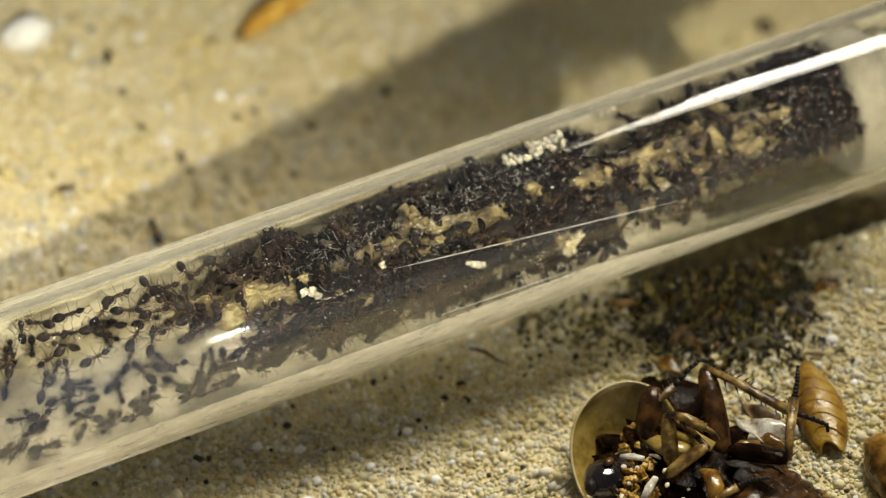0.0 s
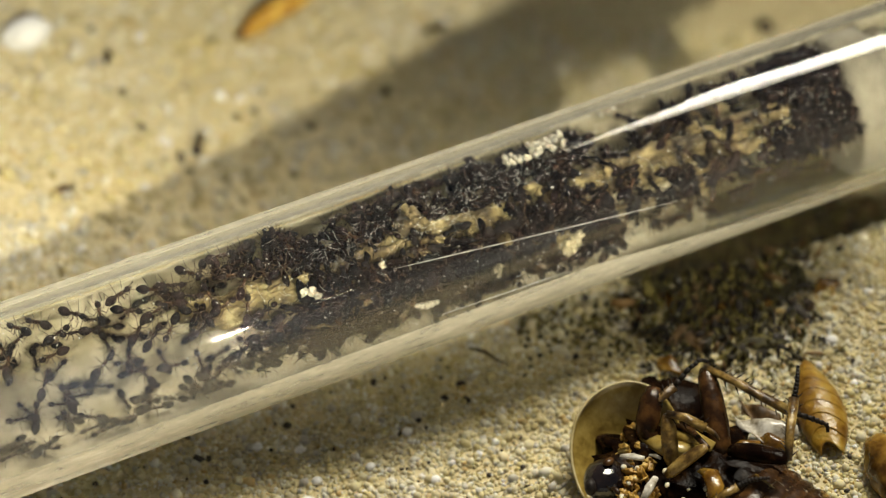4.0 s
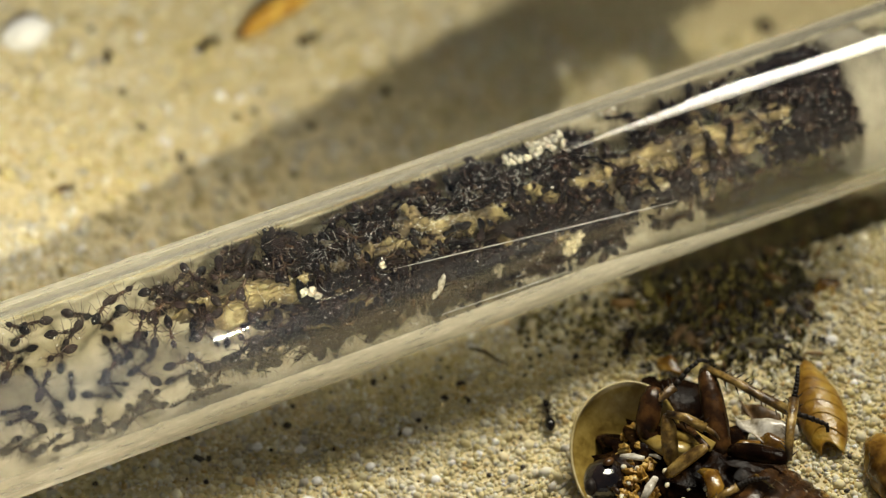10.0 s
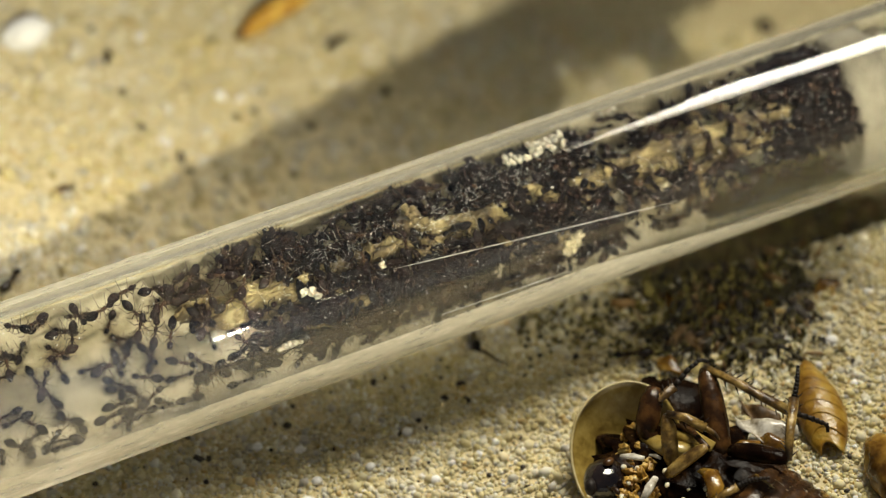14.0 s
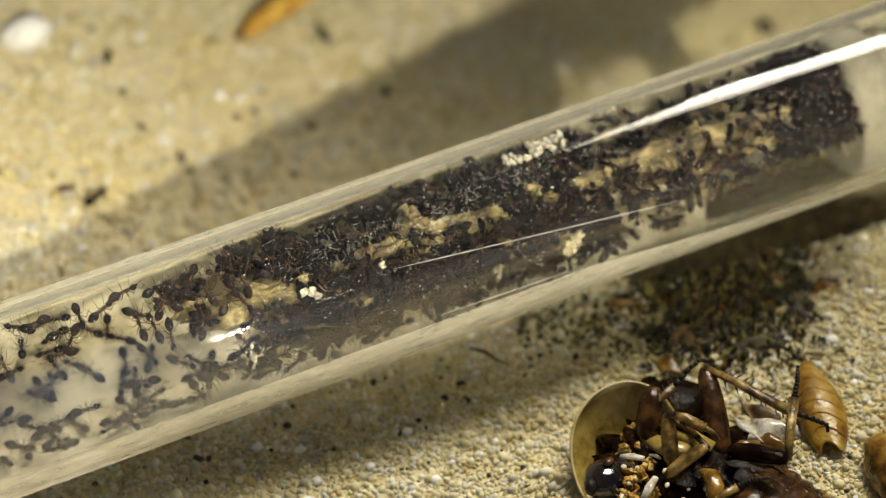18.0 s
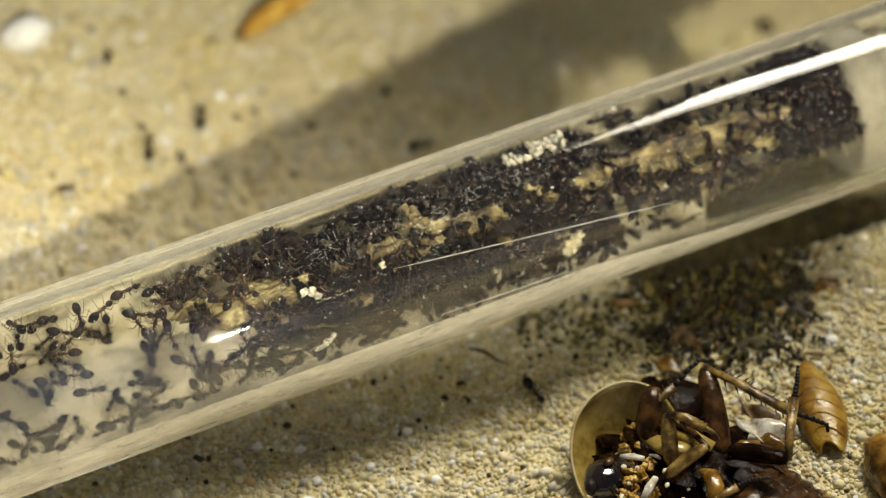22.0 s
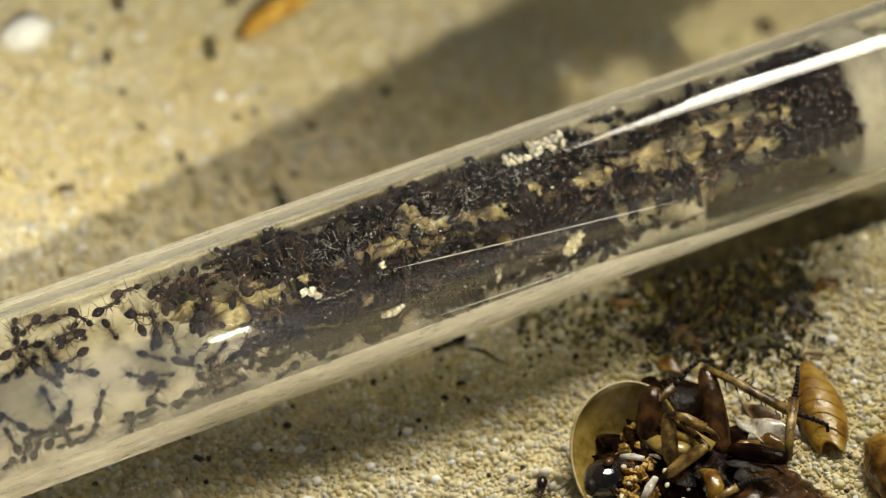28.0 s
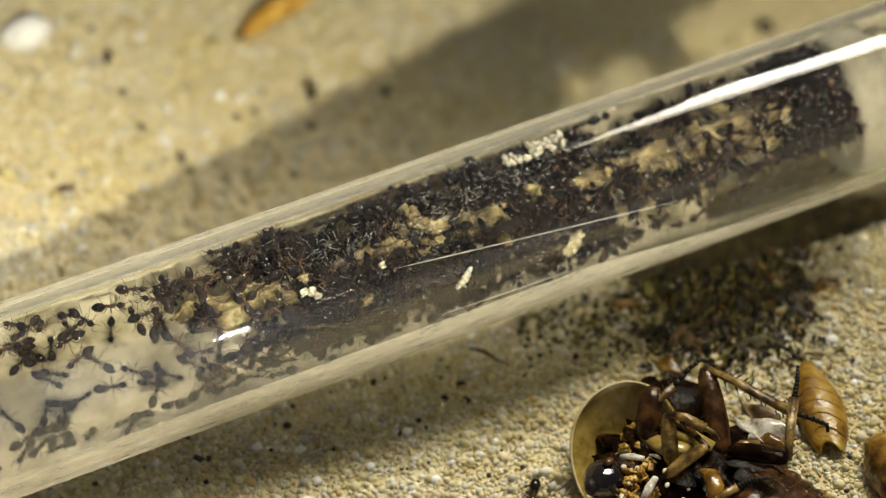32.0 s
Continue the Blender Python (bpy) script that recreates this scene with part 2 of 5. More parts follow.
def sheet(bm, nu, nv, f, thick):
    """A curved plate from f(u, v) in 0..1, with thickness below it."""
    top = [[Vector(f(i / nu, j / nv)) for j in range(nv + 1)] for i in range(nu + 1)]
    low = []
    for i in range(nu + 1):
        row = []
        for j in range(nv + 1):
            a = top[min(i + 1, nu)][j] - top[max(i - 1, 0)][j]
            b = top[i][min(j + 1, nv)] - top[i][max(j - 1, 0)]
            n = a.cross(b)
            n = n.normalized() if n.length > 1e-9 else Vector((0, 0, 1))
            row.append(top[i][j] - n * thick)
        low.append(row)
    vt = [[bm.verts.new(p) for p in r] for r in top]
    vl = [[bm.verts.new(p) for p in r] for r in low]
    for i in range(nu):
        for j in range(nv):
            bm.faces.new((vt[i][j], vt[i + 1][j], vt[i + 1][j + 1], vt[i][j + 1]))
            bm.faces.new((vl[i][j], vl[i][j + 1], vl[i + 1][j + 1], vl[i + 1][j]))
    for i in range(nu):
        bm.faces.new((vt[i][0], vl[i][0], vl[i + 1][0], vt[i + 1][0]))
        bm.faces.new((vt[i][nv], vt[i + 1][nv], vl[i + 1][nv], vl[i][nv]))
    for j in range(nv):
        bm.faces.new((vt[0][j], vt[0][j + 1], vl[0][j + 1], vl[0][j]))
        bm.faces.new((vt[nu][j], vl[nu][j], vl[nu][j + 1], vt[nu][j + 1]))


def scatter(name, places, material, label, category, seed, rough=0.0):
    """Many small lumpy bodies joined into one mesh: (centre, radii, turn) in mm."""
    rng = np.random.default_rng(seed)
    bm = bmesh.new()
    bmesh.ops.create_icosphere(bm, subdivisions=1, radius=1.0)
    bm.verts.index_update()
    base = np.array([tuple(v.co) for v in bm.verts])
    tri = np.array([[v.index for v in f.verts] for f in bm.faces])
    bm.free()
    vs, fs = [], []
    for k, (c, r, turn) in enumerate(places):
        q = np.array(Euler(turn).to_matrix())
        v = base * (1 + rng.uniform(-rough, rough, (len(base), 1))) * np.array(r)
        vs.append(v @ q.T + np.array(c))
        fs.append(tri + k * len(base))
    me = bpy.data.meshes.new(name)
    me.from_pydata((np.vstack(vs) * MM).tolist(), [], np.vstack(fs).tolist())
    me.materials.append(material)
    me.shade_smooth()
    return tagged(new(name, me), label, category, kind="stuff")


# ---- the sand tray ----


def sand_z(x, y):
    """Height of the sand in mm at x, y in mm: a low bank under the tube, a hollow behind it, and soft dips."""
    p = Vector((x * 0.05, y * 0.05, 0.3))
    q = Vector((x * 0.22, y * 0.22, 1.7))
    v = -0.39073 * x + 0.92050 * y
    back = max(1.0, min(9.0, 7.5 - 0.16 * x)) + 2.2 * math.exp(-((x - 14.0) / 6.0) ** 2)
    rise = 0.5 * math.log1p(math.exp(max(-40.0, min(40.0, x / 5.0))))
    step = (max(-5.0, min(19.0, 12.0 + 0.36 * x)) + rise) / (1.0 + math.exp(max(-40.0, min(40.0, (back - v) / 2.2))))
    return -0.6 + 0.02 * x + rise - step + 0.30 * noise.noise(p) + 0.15 * noise.noise(q)


TRAY_TURN = Matrix.Rotation(radians(24), 3, "Z")


def build_ground():
    xs = sorted(set([-150 + 10 * i for i in range(31)] + [-70 + 1.0 * i for i in range(141)]))
    ys = sorted(set([-110 + 10 * i for i in range(30)] + [-50 + 1.0 * i for i in range(131)]))
    bm = bmesh.new()
    g = []
    for x in xs:
        row = []
        for y in ys:
            p = TRAY_TURN @ Vector((x, y, 0))
            row.append(bm.verts.new((p.x, p.y, sand_z(p.x, p.y))))
        g.append(row)
    for i in range(len(xs) - 1):
        for j in range(len(ys) - 1):
            bm.faces.new((g[i][j], g[i + 1][j], g[i + 1][j + 1], g[i][j + 1]))
    ob = mesh_thing("ground", bm, SAND, "pale yellow fine sand filling a shallow tray", "sand", "structure")
    return ob


def build_tray():
    # unseen sides, added; kept dark so the glass reflects little of them
    for name, x0, x1, y0, y1 in (("wall_north", -154, 154, 180, 184), ("wall_south", -154, 154, -114, -110),
                                 ("wall_east", 150, 154, -110, 180), ("wall_west", -154, -150, -110, 180)):
        bm = bmesh.new()
        bmesh.ops.create_cube(bm, size=1.0)
        for v in bm.verts:
            v.co = TRAY_TURN @ Vector(((x0 + x1) / 2 + v.co.x * (x1 - x0), (y0 + y1) / 2 + v.co.y * (y1 - y0), 9 + v.co.z * 98))
        bmesh.ops.bevel(bm, geom=list(bm.edges), offset=1.0, segments=2, affect="EDGES")
        mesh_thing(name, bm, TRAY, "added plain dark plastic side of the tray, out of view", "tray wall", "structure")


def build_grains():
    """Loose sand grains: lumpy twelve-cornered bodies, joined."""
    rng = np.random.default_rng(4)
    phi = (1 + 5 ** 0.5) / 2
    base = np.array([(-1, phi, 0), (1, phi, 0), (-1, -phi, 0), (1, -phi, 0), (0, -1, phi), (0, 1, phi),
                     (0, -1, -phi), (0, 1, -phi), (phi, 0, -1), (phi, 0, 1), (-phi, 0, -1), (-phi, 0, 1)]) / 1.902
    tri = np.array([(0, 11, 5), (0, 5, 1), (0, 1, 7), (0, 7, 10), (0, 10, 11), (1, 5, 9), (5, 11, 4), (11, 10, 2), (10, 7, 6), (7, 1, 8),
                    (3, 9, 4), (3, 4, 2), (3, 2, 6), (3, 6, 8), (3, 8, 9), (4, 9, 5), (2, 4, 11), (6, 2, 10), (8, 6, 7), (9, 8, 1)])
    pts = []
    for x0, x1, y0, y1, n in ((-46, 50, -26, 16, 58000), (-58, 64, 10, 76, 24000)):
        pts.append(np.column_stack((rng.uniform(x0, x1, n), rng.uniform(y0, y1, n))))
    p = np.vstack(pts)
    n = len(p)
    z = np.array([sand_z(x, y) for x, y in p])
    far = np.arange(n) >= 58000
    size = np.clip(rng.lognormal(np.where(far, -1.38, -1.66), np.where(far, 0.5, 0.40)), 0.09, 0.7)
    sc = size[:, None] * rng.uniform(0.65, 1.25, (n, 3))
    ang = rng.uniform(0, 6.283, n)
    c, s = np.cos(ang), np.sin(ang)
    v = base[None] * (1 + rng.uniform(-0.27, 0.27, (n, 12, 1))) * sc[:, None, :]
    vx, vy = v[..., 0] * c[:, None] - v[..., 1] * s[:, None], v[..., 0] * s[:, None] + v[..., 1] * c[:, None]
    w = np.stack((vx + p[:, :1], vy + p[:, 1:], v[..., 2] + (z + size * rng.uniform(-0.25, 0.45, n))[:, None]), -1).reshape(-1, 3) * MM
    f = (tri[None] + 12 * np.arange(n)[:, None, None]).reshape(-1, 3)
    me = bpy.data.meshes.new("sand_grains")
    me.vertices.add(len(w))
    me.vertices.foreach_set("co", w.astype(np.float32).ravel())
    me.loops.add(f.size)
    me.loops.foreach_set("vertex_index", f.astype(np.int32).ravel())
    me.polygons.add(len(f))
    me.polygons.foreach_set("loop_start", np.arange(0, f.size, 3, dtype=np.int32))
    me.update(calc_edges=True)
    me.materials.append(GRAIN)
    tagged(new("sand_grains", me), "loose cream, white and amber sand grains", "sand", kind="stuff")


build_ground()
build_tray()
build_grains()

# ---- the glass tube: its axis, and places on its wall ----
TUBE_O = Vector((0.000000, 0.000167, 0.012186))
TUBE_U = Vector((0.917377, 0.388050, 0.088527))
TUBE_A = Vector((0.216404, -0.672957, 0.707318))
TUBE_B = Vector((-0.334050, 0.629719, 0.701331))
TUBE_POSE = Matrix.Translation(TUBE_O) @ Matrix((TUBE_U, TUBE_B, TUBE_A)).transposed().to_4x4()
R_OUT, R_IN = 8.0, 6.8


def on_wall(s, around, turn, r=6.75):
    """The pose of an ant that clings to the inside of the tube: s mm along it, at an angle around it, turned from the tube's direction."""
    a = radians(around)
    out = TUBE_A * math.cos(a) + TUBE_B * math.sin(a)
    tan = TUBE_B * math.cos(a) - TUBE_A * math.sin(a)
    x = TUBE_U * math.cos(radians(turn)) + tan * math.sin(radians(turn))
    z = -out
    m = Matrix((x, z.cross(x), z)).transposed().to_4x4()
    return Matrix.Translation(TUBE_O + TUBE_U * s * MM + out * r * MM) @ m


def wall_point(s, around, r):
    """The same place as a point in mm in the tube's own space (x along it)."""
    a = radians(around)
    return Vector((s, r * math.sin(a), r * math.cos(a)))


def in_tube(ob):
    ob.matrix_world = TUBE_POSE
    return ob


def turned(bm, prof, n):
    rings = [[bm.verts.new((x, r * math.sin(6.28318 * k / n), r * math.cos(6.28318 * k / n))) for k in range(n)] for x, r in prof]
    for r0, r1 in zip(rings, rings[1:]):
        for k in range(n):
            bm.faces.new((r0[k], r0[(k + 1) % n], r1[(k + 1) % n], r1[k]))
    bm.faces.new(rings[0][::-1])
    bm.faces.new(rings[-1])


def build_tube():
    tube = in_tube(thing("test_tube", "clear glass test tube crowded with ants, lying on sand", "test tube"))
    bm = bmesh.new()
    prof = [(-68, 0.05), (-67.2, 3.5), (-65.2, 5.8), (-62, 7.4), (-58, R_OUT), (76, R_OUT), (78, R_OUT), (78.4, R_OUT - 0.4),
            (78.2, R_IN + 0.4), (76, R_IN), (-58, R_IN), (-61.5, 6.3), (-64.3, 4.8), (-66, 2.8), (-66.6, 0.05)]
    turned(bm, prof, 128)
    g = part("glass_wall", bm, GLASS, tube)
    g.visible_shadow = False
    bm = bmesh.new()
    turned(bm, [(76.5, R_OUT + 0.02), (76.5, R_OUT + 0.7), (77, R_OUT + 0.95), (77.6, R_OUT + 0.95), (78.1, R_OUT + 0.6), (78.1, R_OUT + 0.02)], 96)
    g = part("rim", bm, GLASS, tube)
    g.visible_shadow = False
    bm = bmesh.new()
    sheet(bm, 120, 24, lambda u, v: wall_point(-57 + 132 * u, -92 + (44 - 22 * min(1.0, max(0.0, 5.0 * (u - 0.52)))) * v, R_OUT + 0.03), 0.01)
    g = part("dust_film", bm, DUST, tube, "thin grey film of dust and scratches on the glass")
    g.visible_shadow = False
    bm = bmesh.new()
    sheet(bm, 120, 16, lambda u, v: wall_point(-57 + 132 * u, 65 + 10 * u + (36 - 10 * u) * v, R_OUT + 0.03), 0.01)
    g = part("dust_film", bm, DUST, tube, "cream film of dust along the upper glass")
    g.visible_shadow = False
    # faint blue-grey sheet that paints a reflected haze on the lower glass
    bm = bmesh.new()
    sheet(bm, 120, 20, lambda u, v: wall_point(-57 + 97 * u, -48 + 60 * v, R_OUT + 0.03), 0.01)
    g = part("dust_film", bm, HAZE_FILM, tube, "blue-grey sheet imitating a hazy reflection on the glass")
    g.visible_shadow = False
    for a0, a1 in (((-6.66, -2.9), (19.33, -22.9)), ((-4.18, -42.8), (8.72, -45.5))):
        bm = bmesh.new()
        limb(bm, [wall_point(a0[0] + (a1[0] - a0[0]) * i / 8, a0[1] + (a1[1] - a0[1]) * i / 8, R_OUT + 0.02) for i in range(9)], [0.01] + [0.03] * 7 + [0.01], 5)
        part("scratch", bm, FIBRE, tube, "fine pale line along the glass")
    return tube


build_tube()


def build_lining():
    """Sand and fluff that cover the far and lower side of the tube's inside."""
    bm = bmesh.new()

    def f(u, v):
        # edges and the unseen run past the cotton are shaped to steer lamp light
        s = -64 + 116 * u
        low = 278 - 110 * min(1.0, max(0.0, (s - 23) / 6)) + 9 * noise.noise(Vector((s * 0.3, 0, 7)))
        high = 100 - 34 * min(1.0, max(0.0, (s - 13) / 9)) + 6 * noise.noise(Vector((s * 0.4, 5, 1)))
        a = high + (low - high) * v
        edge = min(v, 1 - v) * 6
        t = min(1.0, edge) * (0.55 + 0.9 * (0.5 + 0.5 * noise.noise(Vector((s * 0.25, a * 0.05, 0)))) + 0.25 * noise.noise(Vector((s * 0.9, a * 0.2, 4))))
        return wall_point(s, a, R_IN - 0.12 - t)
    sheet(bm, 170, 60, f, -0.08)
    in_tube(mesh_thing("tube_lining", bm, LINING, "cream sandy layer coating the inside of the tube", "sand layer"))


COTTON_AT = 38.7


def build_cotton():
    """A loose wad: a ragged pad across the tube, then an unseen twist of wool, added along the upper glass to cast a
    shadow.
    """
    bm = bmesh.new()
    rng = random.Random(8)
    limb(bm, [(COTTON_AT, 0, 0), (COTTON_AT + 0.25, 0, 0), (COTTON_AT + 1.0, 0, 0), (COTTON_AT + 4.0, 0, 0)], [5.6, 6.4, 6.7, 6.6], 60)
    for i in range(50):
        a, r = rng.uniform(0, 6.28), 5.0 * math.sqrt(rng.random())
        ellipsoid(bm, (COTTON_AT + rng.uniform(0.15, 0.5), r * math.sin(a), r * math.cos(a)), (rng.uniform(0.3, 0.5), rng.uniform(0.7, 1.3), rng.uniform(0.7, 1.3)), (rng.uniform(0, 40), 0, rng.uniform(-15, 15)), 14, 10, 0, 0.35, 1.4)
    # twist out of view, added for the shadow band it throws on the sand
    up = Vector((0, math.sin(radians(75)), math.cos(radians(75)))) * 3.1
    for i in range(60):
        a, r, x = rng.uniform(0, 6.28), 1.9 * math.sqrt(rng.random()), COTTON_AT + 1.5 + 30 * rng.random()
        ellipsoid(bm, (x, up.y + r * math.sin(a), up.z + r * math.cos(a)), (rng.uniform(1.4, 2.2), rng.uniform(1.2, 1.7), rng.uniform(1.2, 1.7)), (rng.uniform(0, 90), 0, rng.uniform(0, 90)), 14, 10, 0, 0.35, 1.4)
    in_tube(mesh_thing("cotton_plug", bm, COTTON, "off-white cotton wool plug closing the tube", "cotton"))


build_lining()
build_cotton()

# ---- ants ----
LEG_ROOTS = [(0.34, 0.13, 42, 0.78), (0.10, 0.15, 92, 0.74), (-0.14, 0.13, 142, 0.96)]


def build_leg(bm, side, spread, reach):
    a = radians(spread) * side
    d = Vector((math.cos(a), math.sin(a), 0))
    limb(bm, [(0, 0, 0), d * 0.12 * reach + Vector((0, 0, 0.03)), d * 0.48 * reach + Vector((0, 0, 0.30)), d * 0.56 * reach + Vector((0, 0, 0.27)),
              d * 0.95 * reach + Vector((0, 0, -0.22)), d * 1.22 * reach + Vector((0, 0, -0.43))],
         [0.045, 0.048, 0.036, 0.028, 0.022, 0.011], 5)


def antenna_points(side):
    return [(0.22, 0.10 * side, 0.04), (0.50, 0.36 * side, 0.16), (0.62, 0.40 * side, 0.14), (0.98, 0.30 * side, -0.04)]


def build_ant():
    """A small black ant, 3 mm long, head along +x, feet at z = 0."""
    ant = thing("ant", "small shiny black ant inside the glass tube", "ant", "ants of the colony")
    bm = bmesh.new()
    ellipsoid(bm, (0, 0, 0), (0.31, 0.275, 0.20), None, 12, 8, 0.0)
    for s in (-1, 1):
        limb(bm, [(0.27, 0.12 * s, -0.03), (0.40, 0.10 * s, -0.05), (0.44, 0.02 * s, -0.05)], [0.05, 0.04, 0.015], 5)
        ellipsoid(bm, (0.05, 0.225 * s, 0.06), (0.06, 0.03, 0.05), None, 6, 4)
    part("head", bm, ANT_BLACK, ant, at=(0.86, 0, 0.50))
    bm = bmesh.new()
    ellipsoid(bm, (0.24, 0, 0.50), (0.27, 0.165, 0.17), None, 10, 8)
    ellipsoid(bm, (-0.08, 0, 0.48), (0.24, 0.12, 0.13), None, 10, 8)
    ellipsoid(bm, (0.52, 0, 0.48), (0.12, 0.08, 0.08), None, 6, 4)
    ellipsoid(bm, (-0.36, 0, 0.46), (0.11, 0.08, 0.12), None, 8, 6)
    part("thorax", bm, ANT_BROWN, ant)
    bm = bmesh.new()
    ellipsoid(bm, (-0.50, 0, 0), (0.60, 0.365, 0.34), None, 16, 12, 0.45)
    for x, r in ((-0.18, 0.30), (-0.48, 0.365), (-0.77, 0.305)):
        limb(bm, [(x - 0.02, 0, 0), (x, 0, 0), (x + 0.02, 0, 0)], [r * 0.93, r * 0.955, r * 0.93], 14)
    part("gaster", bm, ANT_BLACK, ant, at=(-0.45, 0, 0.50))
    for s in (-1, 1):
        bm = bmesh.new()
        limb(bm, antenna_points(s), [0.028, 0.026, 0.024, 0.030], 5)
        part("antenna", bm, ANT_LEG, ant, at=(0.86, 0, 0.52))
        for x, y, spread, reach in LEG_ROOTS:
            bm = bmesh.new()
            build_leg(bm, s, spread, reach)
            part("leg", bm, ANT_LEG, ant, at=(x, y * s, 0.43))
    return ant


MOVES = []
ANT = build_ant()

def sand_pose(x, y, head):
    n = Vector((sand_z(x - 1, y) - sand_z(x + 1, y), sand_z(x, y - 1) - sand_z(x, y + 1), 2.0)).normalized()
    f = Vector((math.cos(radians(head)), math.sin(radians(head)), 0))
    f = (f - n * f.dot(n)).normalized()
    m = Matrix((f, n.cross(f), n)).transposed().to_4x4()
    return Matrix.Translation(Vector((x, y, sand_z(x, y) + 0.22)) * MM) @ m


def gait(ant, rows, step=0.2, swing=15.0):
    """The six legs swing in two groups of three while the ant walks, and rest while it stands."""
    legs = [o for o in ant.children if o.name.startswith("leg")]
    spans = []
    for (t0, x0, y0, _), (t1, x1, y1, _) in zip(rows, rows[1:]):
        if math.hypot(x1 - x0, y1 - y0) / (t1 - t0) > 0.7:
            spans.append((t0, t1))
    for k, leg in enumerate(legs):
        base = leg.location / MM
        sign = 1 if k in (0, 2, 4) else -1
        out, last = [(0.0, 0.0)], 0.0
        for t0, t1 in spans:
            n = max(1, int((t1 - t0) / step))
            for i in range(n):
                t = t0 + (i + 0.5) * (t1 - t0) / n
                sign = -sign
                out.append((t, swing * sign))
        out.append((32.0, out[-1][1]))
        side = 1 if base.y > 0 else -1
        MOVES.append((leg, [(t, pose(base.x * MM, base.y * MM, base.z * MM, 3.0 * abs(a) / swing * side, 0, a)) for t, a in out]))


USED = []


def new_ant(m):
    """The first ant is the one that was built; the others are copies of it."""
    if not USED:
        USED.append(1)
        ANT.matrix_world = m
        return ANT
    return copy_thing(ANT, m)


def follow_in_tube(rows):
    a = new_ant(on_wall(*rows[0][1:]))
    MOVES.append((a, [(t, on_wall(s, w, h)) for t, s, w, h in rows]))


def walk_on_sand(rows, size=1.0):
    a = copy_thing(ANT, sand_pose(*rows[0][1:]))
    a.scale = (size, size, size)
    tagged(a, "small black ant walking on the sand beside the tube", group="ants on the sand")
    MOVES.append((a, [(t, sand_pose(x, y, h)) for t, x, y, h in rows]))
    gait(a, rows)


CLING = random.Random(77)


def cling(s, w, turn):
    """An ant that keeps its place on the glass and only shuffles."""
    rows = wander(CLING, s, w, turn, 0.25)
    a = new_ant(on_wall(*rows[0][1:]))
    MOVES.append((a, [(t, on_wall(*r)) for t, *r in rows]))


# openings in the crowd through which the lining shows: mm along, degrees round, and their half sizes
GAPS = [(-3.28, 29.8, 2.0, 9), (0.10, 19.3, 3.0, 9), (4.08, 14.7, 2.6, 9), (-5.99, 12.4, 2.6, 7), (-2.07, 7.6, 1.8, 5), (-22.65, 23.5, 2.2, 7), (13.02, 16.2, 1.7, 8), (9.79, -29.7, 1.6, 7),
        (21.07, 17.8, 3.4, 11), (27.02, 14.4, 4.0, 12), (28.17, -7.9, 2.5, 8), (16.43, -26.1, 2.2, 4), (25.35, 49.6, 2.2, 4), (-12.42, -33.5, 2.5, 5),
        (-9.06, -24.0, 1.5, 5), (-18.72, 22.3, 2.0, 6), (10.41, 50.5, 1.8, 5), (24.02, -13.7, 2.0, 5)]


def crowd_density(s, w):
    """How crowded the near wall is at s mm along and w degrees round."""
    if s < -22:
        d = 0.12
    elif s < -15:
        d = 0.12 + 0.5 * (s + 22) / 7
    elif s < 14:
        d = 0.95
    elif s < 31.5:
        d = 0.40 if w > -5 else (0.6 if w > -30 else 0.25)
    else:
        d = 1.0 if w > -27 else 0.06
    for gs, gw, rs, rw in GAPS:
        if ((s - gs) / rs) ** 2 + ((w - gw) / rw) ** 2 < 1.0 + 0.7 * noise.noise(Vector((s * 0.6, w * 0.08, 2.0))):
            d *= 0.13
    gap = noise.noise(Vector((s * 0.42, w * 0.055, 9.1)))
    d *= 1.0 if gap < (0.10 if w > -5 else 0.42) else 0.12
    if w < -56 or w > 72:
        d *= 0.15
    return d


def wander(rng, s, w, h, reach):
    rows, t = [], 0.0
    hs = h
    while t < 32.0:
        rows.append((t, s, w, hs))
        t += rng.choice((0.6, 0.9, 1.4, 2.2, 3.5))
        if rng.random() < 0.6:
            hs += rng.uniform(-35, 35)
            d = rng.uniform(0, reach)
            s += d * math.cos(radians(hs))
            w += d * math.sin(radians(hs)) * 8.4
        else:
            hs += rng.uniform(-12, 12)
    rows.append((32.0, s, w, hs))
    return rows


def place_crowd():
    rng = random.Random(21)
    count = 0
    while count < 120:
        s, w = rng.uniform(-40, 37), rng.uniform(-55, 72)
        if rng.random() > crowd_density(s, w):
            continue
        if s < -24 and rng.random() < 0.8:
            continue
        rows = wander(rng, s, w, rng.uniform(0, 360), 0.7)
        a = copy_thing(ANT, on_wall(s, w, rows[0][3], 6.4))
        lift = rng.uniform(5.9, 6.7)
        MOVES.append((a, [(t, on_wall(q, r, h, lift)) for t, q, r, h in rows]))
        count += 1
    for i in range(135):
        s, w = (rng.uniform(-42, -10) if i > 95 else rng.uniform(-42, 36)), rng.uniform(118, 262)
        rows = wander(rng, s, w, rng.uniform(0, 360), 1.6)
        a = copy_thing(ANT, on_wall(s, w, rows[0][3], 5.7))
        MOVES.append((a, [(t, on_wall(q, r, h, 5.7)) for t, q, r, h in rows]))


